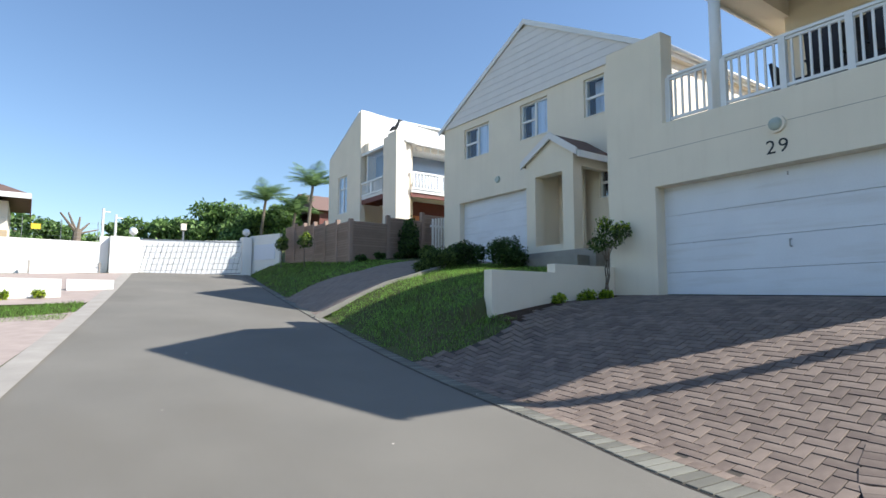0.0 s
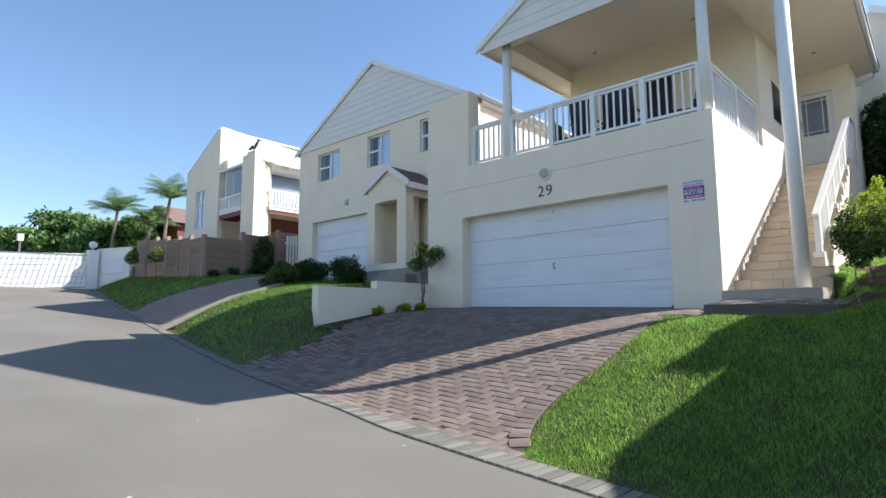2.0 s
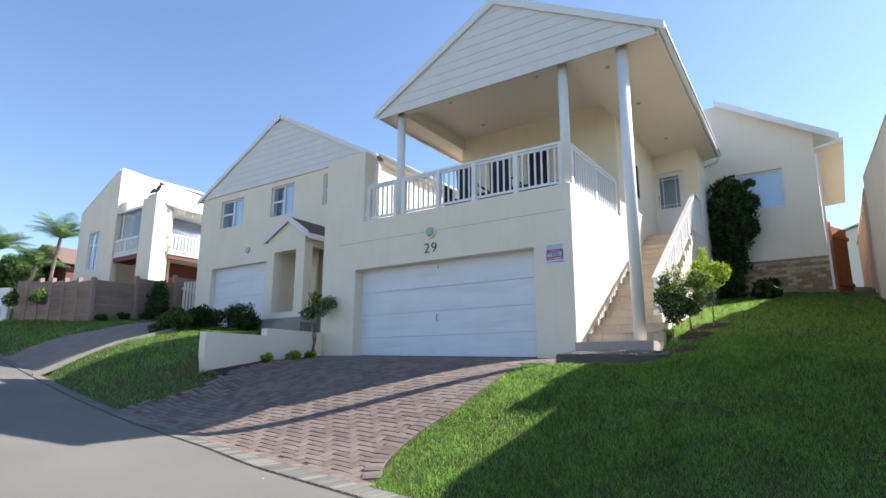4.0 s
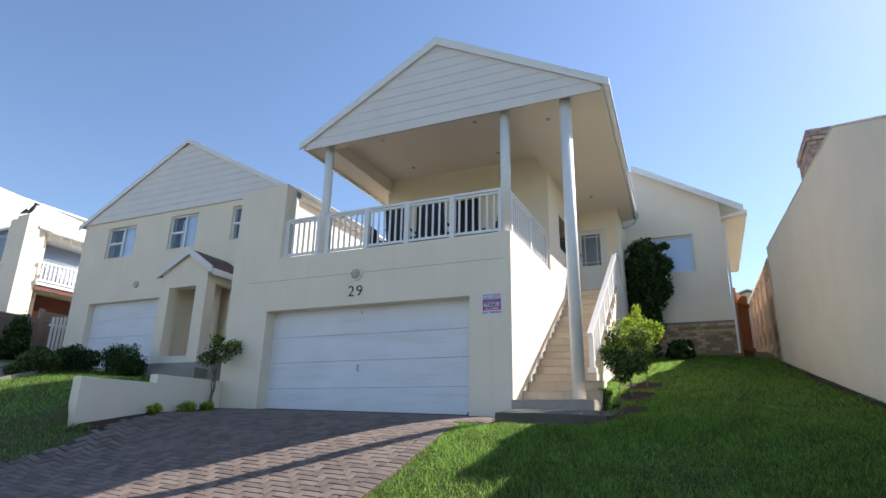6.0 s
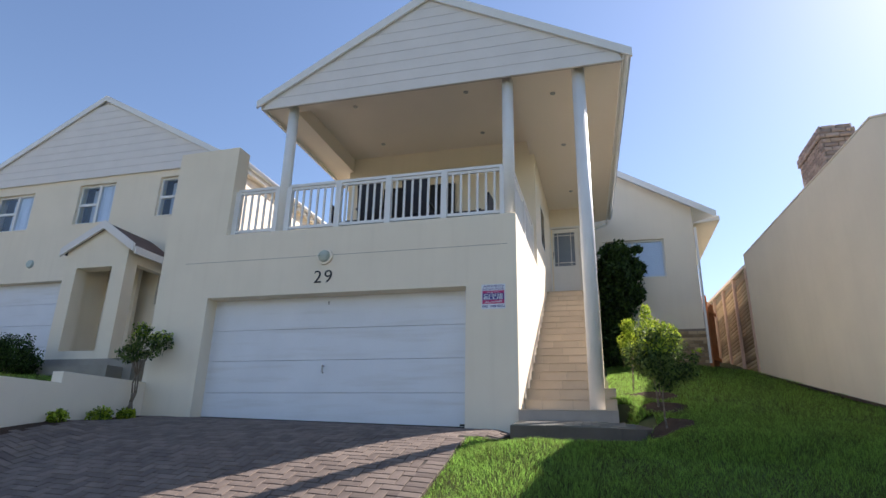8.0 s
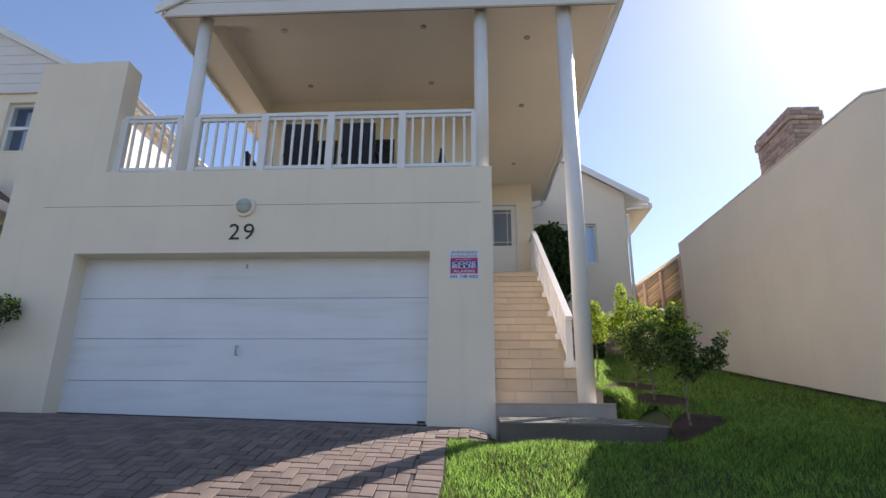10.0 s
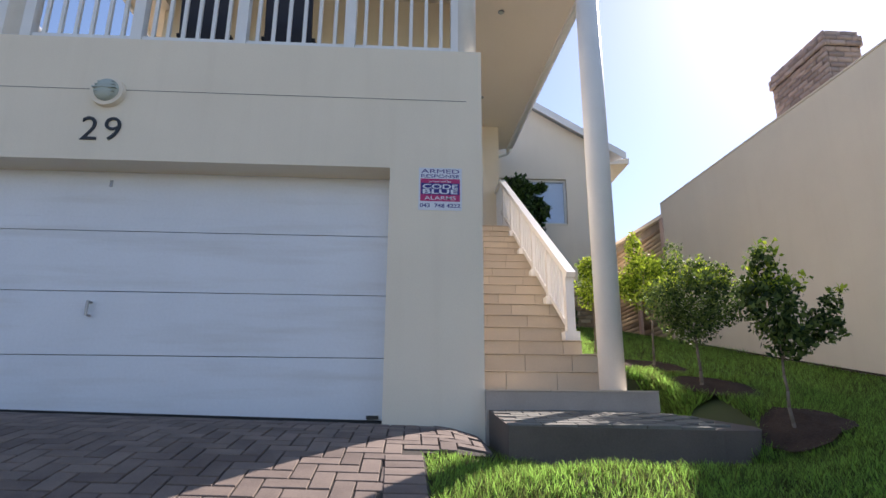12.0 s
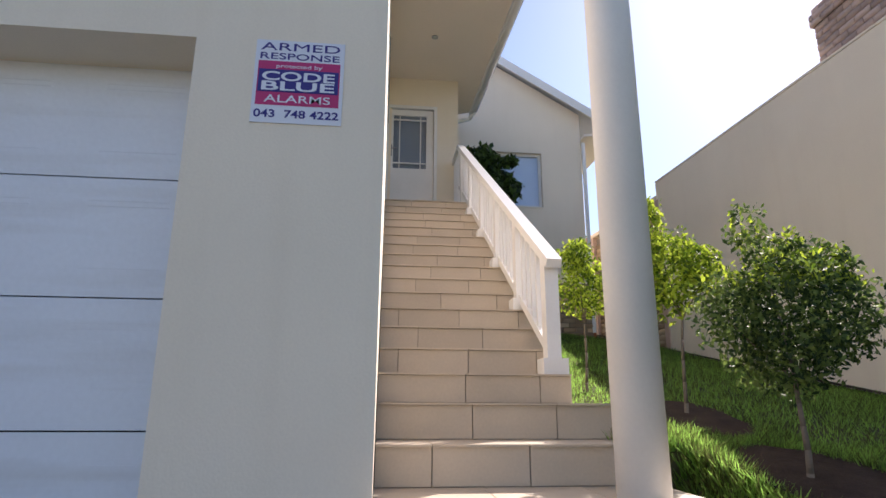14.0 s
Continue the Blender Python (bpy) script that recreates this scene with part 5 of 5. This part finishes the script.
for i, (x, y) in enumerate(((-0.9, 18.7), (-2.2, 18.6), (-0.1, 18.8), (1.1, 21.6), (0.8, 21.7))):
    shrub("dry_plant", foot(x, y), 0.2, 0.9, 260, 0.09, LEAF_LIME, "scrubby dry plant beside the low wall", 60 + i, group="dry plants by the wall")

wall_foot = plan_patch("wall_foot", [(8.0, -3.62), (16.2, -2.95), (16.2, -2.80), (12, -3.12), (8.0, -3.46)], SOIL, 0.01, "thin strip of bare earth at the foot of the wall", "garden bed", step=0.5)
for i, (x, y, a, b) in enumerate(((8.2, -0.08, 0.30, 0.27), (9.4, -0.14, 0.55, 0.34), (10.6, -0.1, 0.60, 0.36))):
    ring = [(x + a * math.cos(k * 0.42) * (1 + 0.1 * math.sin(3 * k)), y + b * math.sin(k * 0.42) * (1 + 0.12 * math.cos(2 * k))) for k in range(15)]
    plan_patch("tree_bed", ring, SOIL, 0.012, "ring of dark bark mulch round a young tree", "garden bed", step=0.2)

# ---- balcony furniture ----


def high_chair(at, turn, label):
    t = thing("garden_chair", (0, 0, 0), label, "chair", "balcony chairs")
    for sx in (-0.23, 0.23):
        for sy in (-0.22, 0.22):
            part("leg", box(sx - 0.02, sx + 0.02, sy - 0.02, sy + 0.02, 0, 0.42 if sy < 0 else 0.42), BLACK, t)
    part("seat", box(-0.26, 0.26, -0.26, 0.26, 0.42, 0.50), DARK, t, bevel=0.01)
    part("backrest", prism([(0.22, 0.50), (0.28, 0.50), (0.35, 1.16), (0.30, 1.17)], "x", -0.25, 0.25), DARK, t, bevel=0.01)
    for s in (-1, 1):
        part("armrest", prism([(-0.24, 0.66), (0.27, 0.68), (0.27, 0.71), (-0.24, 0.69)], "x", s * 0.27 - 0.02, s * 0.27 + 0.02), BLACK, t)
    t.matrix_basis = Matrix.Translation(at) @ pose(0, 0, 0, 0, 0, turn)
    for o in t.children:
        o.matrix_parent_inverse = Matrix()
    return t


for x, y, turn in ((10.3, 4.75, 90), (10.3, 3.85, 90), (11.1, 5.65, 5), (11.1, 2.95, 178), (11.75, 3.35, 200)):
    high_chair((x, y, 5.17), turn, "dark woven garden chair at the patio table")
for y in (5.05, 3.93):
    sh = thing("shutter", (12.15, y, 5.17), "tall closed dark louvred shutter on the balcony wall", "shutter", "balcony shutters")
    part("frame", box(12.14, 12.195, y - 0.29, y + 0.29, 5.17, 7.22), BLACK, sh)
    for k in range(34):
        part("slat", box(12.12, 12.14, y - 0.25, y + 0.25, 5.22 + k * 0.058, 5.26 + k * 0.058), DARK, sh)
seat = thing("low_bench", (9.7, 3.6, 5.17), "long low dark woven bench behind the balcony railing", "bench")
part("seat", box(9.50, 9.86, 2.45, 5.0, 5.36, 5.42), DARK, seat, bevel=0.01)
for y in (2.5, 3.3, 4.15, 4.95):
    part("leg", box(9.52, 9.84, y - 0.03, y + 0.03, 5.17, 5.36), BLACK, seat)
tb = thing("patio_table", (11.1, 4.3, 5.17), "dark rectangular patio table on the balcony", "table")
part("tabletop", box(10.75, 11.45, 3.4, 5.2, 5.86, 5.90), BLACK, tb, bevel=0.005)
for x in (10.8, 11.4):
    for y in (3.46, 5.14):
        part("leg", box(x - 0.025, x + 0.025, y - 0.025, y + 0.025, 5.17, 5.86), BLACK, tb)

# ---- beyond the gate ----


def big_tree(at, height, width, count, label, seed, mat=None, leaf=0.42):
    t = thing("garden_tree", at, label, "tree", "trees beyond the gate")
    rng = np.random.default_rng(seed)
    x, y, z = at
    part("trunk", tube((x, y, z - 0.3), (x, y, z + height * 0.6), 0.22, 0.10, 8), BARK, t)
    blobs = []
    for i in range(11):
        a, d = rng.uniform(0, 6.28), width * rng.uniform(0.1, 0.75)
        blobs.append((x + d * math.cos(a), y + d * math.sin(a), z + height * rng.uniform(0.35, 0.84), width * rng.uniform(0.28, 0.46), 0.75))
    for b in blobs[:5]:
        part("limb", tube((x, y, z + height * 0.3), b[:3], 0.12, 0.04, 6), BARK, t)
    leaves("crown", cloud(blobs, count, rng, 0.3), leaf, mat or LEAF_FAR, t, seed + 1, 0.4)


for i, (x, y, top, w) in enumerate(((-1.4, 50.8, 9.0, 2.8), (0.9, 52.8, 8.7, 2.6), (5.9, 60.5, 10.2, 1.9), (7.4, 50.2, 9.0, 2.6), (10.3, 54.8, 10.1, 3.2), (11.1, 47.4, 9.9, 2.9), (12.4, 45.0, 9.2, 2.8), (13.6, 40.5, 9.4, 2.4), (-5.0, 48.0, 8.8, 3.2), (8.8, 52.0, 9.0, 2.6), (14.6, 42.0, 9.2, 2.6), (12.9, 42.8, 9.0, 2.4), (3.6, 58.0, 8.4, 2.6))):
    big_tree((x, y, 4.0), top - 4.0, w, 3400, "broad dark green garden tree beyond the gate" if i % 2 else "dense mid-green garden tree beyond the gate", 70 + i)


def palm(at, height, reach, seed, label):
    t = thing("palm_tree", at, label, "palm tree", "palms beyond the fence")
    rnd = random.Random(seed)
    x, y, z = at
    bm = bmesh.new()
    for i in range(8):
        a, b = i / 8, (i + 1) / 8
        tube((x + 0.3 * a * a, y, z + height * a), (x + 0.3 * b * b, y, z + height * b), 0.13 - 0.04 * a, 0.12 - 0.04 * a, 8, bm)
    part("trunk", bm, BARK, t)
    hx, hz = x + 0.3, z + height
    for k in range(22):
        az, el = k * 2.4 + rnd.uniform(-0.2, 0.2), rnd.uniform(0.45, 1.4)
        pts = []
        for i in range(11):
            s = i / 10
            r = reach * s * math.cos(el * (1 - 0.3 * s))
            pts.append(Vector((hx + r * math.cos(az), y + r * math.sin(az), hz + reach * (s * math.sin(el) - 0.58 * s * s * (0.5 + 0.4 * math.cos(el))))))
        v, f = [], []
        side = Vector((-math.sin(az), math.cos(az), 0))
        for i in range(10):
            for j in range(3):
                c = pts[i].lerp(pts[i + 1], j / 3)
                s = (i + j / 3) / 10
                ln = reach * 0.23 * math.sin(math.pi * min(1, 0.12 + s * 0.86)) + 0.05
                d = (pts[i + 1] - pts[i]).normalized()
                for w in (-1, 1):
                    e = c + side * w * ln + d * ln * 0.7 - Vector((0, 0, ln * 0.3))
                    n = len(v)
                    v += [c, c + d * 0.045, e + d * 0.012, e]
                    f.append((n, n + 1, n + 2, n + 3))
        arrays("frond", [tuple(q) for q in v], f, LEAF_PALM, t)


palm((13.15, 34.1, 4.2), 4.9, 2.1, 3, "tall feathery palm tree with drooping fronds")
palm((11.9, 39.0, 4.2), 4.6, 2.1, 4, "feathery palm tree among garden trees")
palm((13.2, 37.0, 4.2), 3.6, 1.9, 5, "shorter feathery palm tree")
dead = thing("bare_tree", (1.4, 41.0, 4.2), "pollarded leafless tree with pale stubby limbs", "tree")
part("trunk", tube((1.7, 41, 4.0), (1.8, 41, 6.3), 0.28, 0.2, 8), BARK, dead)
for dx, dz, k in ((-0.9, 1.15, 0.11), (-0.5, 1.2, 0.10), (0.1, 1.0, 0.10), (0.6, 0.7, 0.10), (1.1, 0.35, 0.08), (-0.3, 0.8, 0.08)):
    part("limb", tube((1.8, 41, 6.0), (1.8 + dx, 41 + dx * 0.3, 6.0 + dz), k, k * 0.45, 6), BARK, dead)
for x, y, top in ((2.7, 36.7, 7.0), (3.3, 36.6, 6.7)):
    lp = thing("lamp_post", (x, y, 4.1), "slim white pole beyond the boundary wall", "pole", "poles beyond the wall")
    part("pole", tube((x, y, 4.0), (x, y, top), 0.07, 0.06, 8), WHITE, lp)
    part("bracket", box(x, x + 0.35, y - 0.03, y + 0.03, top - 0.2, top - 0.14), WHITE, lp)
gp = thing("garden_lamp", (6.2, 34.0, 4.1), "post lamp with a boxy head beyond the gate", "lamp")
part("pole", tube((6.2, 34, 4.0), (6.2, 34, 5.8), 0.05), STEEL, gp)
part("head", box(6.07, 6.33, 33.87, 34.13, 5.8, 6.15), CREAM_PALE, gp)
ef = thing("electric_fence", (-1, 29.2, 4.45), "thin wired electric fence on the boundary wall", "fence")
for i in range(9):
    x = -8.5 + i * 1.3
    part("post", tube((x, 29.2, 4.4), (x, 29.2, 5.3), 0.012, sides=6), STEEL, ef)
for k in range(4):
    part("wire", box(-9, 2.2, 29.198, 29.203, 4.62 + k * 0.2, 4.624 + k * 0.2), STEEL, ef)
for x, y, z in ((-0.25, 29.15, 4.95),):
    part("warning_plate", box(x - 0.16, x + 0.16, y - 0.01, y, z - 0.11, z + 0.11), YELLOW, ef)
hut = thing("distant_house", (18.2, 42.0, 4), "distant red-brown house behind the fence", "house")
part("wall", box(15.6, 20, 38.0, 44, 4, 8.3), RED_WOOD, hut)
part("roof", prism([(37.6, 8.3), (44.4, 8.3), (41, 9.9)], "x", 15.2, 20.4), ROOF_TILE, hut)

# ---- grass ----


def inside(px, py, poly):
    hit = False
    for (a, b), (c, d) in zip(poly, poly[1:] + poly[:1]):
        if (b > py) != (d > py) and px < (c - a) * (py - b) / (d - b) + a:
            hit = not hit
    return hit


NDRIVE = [(5.0, 13.3), (7.3, 12.6), (9.0, 13.4), (11.5, 13.4), (11.5, 17.0), (9.2, 16.6), (7.6, 16.2), (6.6, 17.4), (5.8, 18.3)]


def is_lawn(x, y):
    k = kerb_x(y) + 0.25
    if x < k:
        return y > 14.2 and y < 17.4 and x < left_x(y) - 0.4 and x > -5
    if y < 8.3:
        if x > 8.12 and y > max(0.05, 0.45 - (x - 8.12) * 1.2) and y < 2.0 and x < 9.03 or x > 9.9 and y > 0.66 or x > 9.0 and y > 0.49 and x < 9.95:
            return False
        if y >= 1.9 and x < 9.1:
            return (x < 8.0 or y < 1.93) and y < edge_y(DRIVE_EDGE, min(x, 7.99)) - 0.01 or y > edge_y(DRIVE_FAR, x) and x < 6.0
        for a, b, c, d in ((8.2, -0.08, 0.28, 0.25), (9.4, -0.14, 0.52, 0.31), (10.6, -0.1, 0.56, 0.32)):
            if ((x - a) / c) ** 2 + ((y - b) / d) ** 2 < 1:
                return False
        return y < 2.3 and y > -3.6 and x < 17.3 and y < 1.8 if x > 9 else True
    if y < 8.52 and x > 6.0:
        return False
    if x > 10.0 and 9.5 < y < 12.2 or x > 11.4:
        return False
    if inside(x, y, NDRIVE):
        return False
    return x < 8.8 or y < 19.4


def blades(name, regions, seed):
    rng = np.random.default_rng(seed)
    V = []
    for x0, x1, y0, y1, n, h in regions:
        xs, ys = rng.uniform(x0, x1, n), rng.uniform(y0, y1, n)
        keep = np.array([is_lawn(a, b) for a, b in zip(xs, ys)])
        xs, ys = xs[keep], ys[keep]
        zs = np.array([ground_z(a, b) for a, b in zip(xs, ys)]) - 0.03
        m = len(xs)
        patch = 0.75 + 0.5 * np.sin(xs * 2.3 + np.sin(ys * 3.1)) * np.sin(ys * 1.9 + xs)
        hh = h * rng.uniform(0.5, 1.25, m) * np.clip(patch, 0.5, 1.2) + 0.02
        a = rng.uniform(0, 6.283, m)
        w = h * 0.085
        lean = rng.normal(0, 0.45, (m, 2)) * hh[:, None]
        p = np.stack([xs, ys, zs], 1)
        s = np.stack([np.cos(a) * w, np.sin(a) * w, np.zeros(m)], 1)
        top = p + np.concatenate([lean, hh[:, None]], 1)
        V.append(np.stack([p - s, p + s, top], 1).reshape(-1, 3))
    V = np.concatenate(V)
    return arrays(name, V, np.arange(len(V)).reshape(-1, 3), GRASS)


g = blades("grass", [(3.7, 9.1, -3.4, 2.45, 190000, 0.042), (9.0, 17.3, -3.6, 0.6, 60000, 0.055), (7.0, 9.95, -1.0, 1.1, 30000, 0.06), (8.95, 10.3, -0.5, 0.57, 16000, 0.07), (3.7, 10.5, 7.6, 13.4, 40000, 0.06), (4.6, 9.5, 13.0, 27.8, 40000, 0.08), (3.7, 6.0, -8, -3.4, 10000, 0.07), (-5, 1.2, 14.2, 17.4, 14000, 0.08)], 5)
tagged(g, "short sunlit green grass blades of the lawns", "grass", "", "stuff")

# ---- pavers ----
BL, BW, BT = 0.210, 0.100, 0.05


def paver_mesh(name, length, width, mat):
    bm = box(-length / 2, length / 2, -width / 2, width / 2, -BT, 0)
    bmesh.ops.bevel(bm, geom=[e for e in bm.edges if all(v.co.z > -0.001 for v in e.verts)], offset=0.003, segments=1, affect="EDGES")
    me = bpy.data.meshes.new(name)
    bm.to_mesh(me)
    bm.free()
    me.materials.append(mat)
    return me


def lay(x, y, turn, lift=0.006):
    """The pose of a paver that lies on the slope."""
    d = 0.06
    gx_ = (ground_z(x + d, y) - ground_z(x - d, y)) / (2 * d)
    gy_ = (ground_z(x, y + d) - ground_z(x, y - d)) / (2 * d)
    n = Vector((-gx_, -gy_, 1)).normalized()
    a = Vector((math.cos(turn), math.sin(turn), 0))
    a = (a - n * a.dot(n)).normalized()
    b = n.cross(a)
    m = Matrix((a, b, n)).transposed().to_4x4()
    m.translation = (x, y, ground_z(x, y) + lift)
    return m


def lay_all(spots, me, parent, limit, name="paver", far_mat=None, far_name="pavers_joined", lift=0.004):
    rnd = random.Random(len(spots))
    rest = []
    for i, (x, y, turn, sx) in enumerate(spots):
        m = lay(x, y, turn + rnd.uniform(-0.02, 0.02), lift + rnd.uniform(-0.0012, 0.0012)) @ Matrix.Diagonal((sx, 1, 1, 1))
        if i < limit:
            ob = new(name, me)
            place(ob, parent)
            ob.matrix_basis = m
        else:
            rest.append(m)
    if rest:
        co = np.array([v.co[:] for v in me.vertices])
        v, f = [], []
        for m in rest:
            k = len(v)
            v += [tuple(m @ Vector(c)) for c in co]
            f += [tuple(k + i for i in p.vertices) for p in me.polygons]
        out = bpy.data.meshes.new(far_name)
        out.from_pydata(v, [], f)
        tagged(finish(far_name, out, far_mat, parent), kind="stuff")


red = paver_mesh("paver", BL, BW, PAVER)
grey = paver_mesh("kerb_paver", BL, 0.093, KERB)
# kerb row along the road and the reddish row behind it
spots = []
for i in range(-30, 260):
    y = 2.0 + i * 0.109
    spots.append((kerb_x(y) + 0.115 - kerb_flare(y) / 2, y, math.atan(-(kerb_x(y + 0.1) - kerb_x(y)) / 0.1), 1.0 + kerb_flare(y) / 0.21))
spots.sort(key=lambda q: abs(q[1] - 6))
lay_all(spots, grey, kerb_bed, 200, "kerb_paver", KERB_ALL, lift=0.011)
edge = []
for i in range(54):
    y = 2.12 + i * 0.109
    edge.append((kerb_x(y) + 0.295, y, math.atan(-(kerb_x(y + 0.1) - kerb_x(y)) / 0.1), 0.62))
# curved soldier course along the lawn
walked, pts = 0.0, [(4.08, 2.14), (4.20, 2.235), (4.38, 2.33), (4.6, 2.40), (4.85, 2.44), (5.12, 2.45), (5.9, 2.37), (6.9, 2.33), (7.9, 2.36)]
for (a, b), (c, d) in zip(pts, pts[1:]):
    ln = math.hypot(c - a, d - b)
    while walked < ln:
        t = walked / ln
        x, y, dr = a + (c - a) * t, b + (d - b) * t, math.atan2(d - b, c - a)
        edge.append((x - math.sin(dr) * 0.115, y + math.cos(dr) * 0.115, dr + math.pi / 2, 1.0))
        walked += 0.098 if x < 4.7 else 0.109
    walked -= ln
lay_all(edge, red, driveway, 1000, lift=0.010)
# herringbone field
field, C = [], 0.1095
ca, sa = 1.0, 0.0
for c in range(-110, 110):
    for r in range(-110, 110):
        d = (c - r) % 4
        if d == 0:
            u, v, tn = (c + 1) * C, (r + 0.5) * C, 0.0
        elif d == 3:
            u, v, tn = (c + 0.5) * C, (r + 1) * C, math.pi / 2
        else:
            continue
        x, y = 6.5 + u * ca - v * sa, 5.0 + u * sa + v * ca
        if not (3.7 < x < 9.36 and 1.9 < y < 8.1):
            continue
        lo = edge_y(DRIVE_EDGE, min(x, 9.11)) + (0.155 if x < 7.95 else 0.03)
        if x < kerb_x(y) + (0.335 if d == 0 else 0.27) or y < lo or y > edge_y(DRIVE_FAR, min(max(x, 3.83), 9.11)) or x > 9.1 and not 2.7 < y < 7.3:
            continue
        field.append((x, y, tn, 1.0))
field.sort(key=lambda q: math.hypot(q[0] - 5.0, q[1] - 3.2))
lay_all(field, red, driveway, 300, far_mat=PAVER_ALL)
# pavers on the slab
for i in range(9):
    for j in range(14):
        x, y = 8.18 + i * 0.109, 1.73 - j * 0.109 * 2 + (0.109 if i % 2 else 0)
        if x < 8.98 and 0.32 < y < 1.74 and (x > 8.3 or y > 0.6):
            ob = new("paver", grey)
            place(ob, slab)
            ob.matrix_basis = Matrix.Translation((x, y, 1.992 - 0.10 * (9.03 - x) - 0.05 * max(0.0, 0.9 - y))) @ pose(0, 0, 0, 0, math.degrees(math.atan(-0.10)), 0) @ pose(0, 0, 0, 0, 0, 90)

# leaf litter and grit on the road and drive
bits = random.Random(3)
v, f = [], []
for i in range(16):
    x, y = bits.uniform(-0.5, 4.6), bits.uniform(0.5, 12)
    z, r, a = ground_z(x, y) + 0.012, bits.uniform(0.008, 0.022), bits.uniform(0, 6.3)
    k = len(v)
    v += [(x + r * math.cos(a + q), y + r * 0.7 * math.sin(a + q), z + 0.004 * (j % 2)) for j, q in enumerate((0, 1.6, 3.1, 4.7))]
    f.append((k, k + 1, k + 2, k + 3))
tagged(arrays("leaf_litter", v, f, SOFFIT), "a few small pale dry leaves scattered on the asphalt", "litter", "", "stuff")
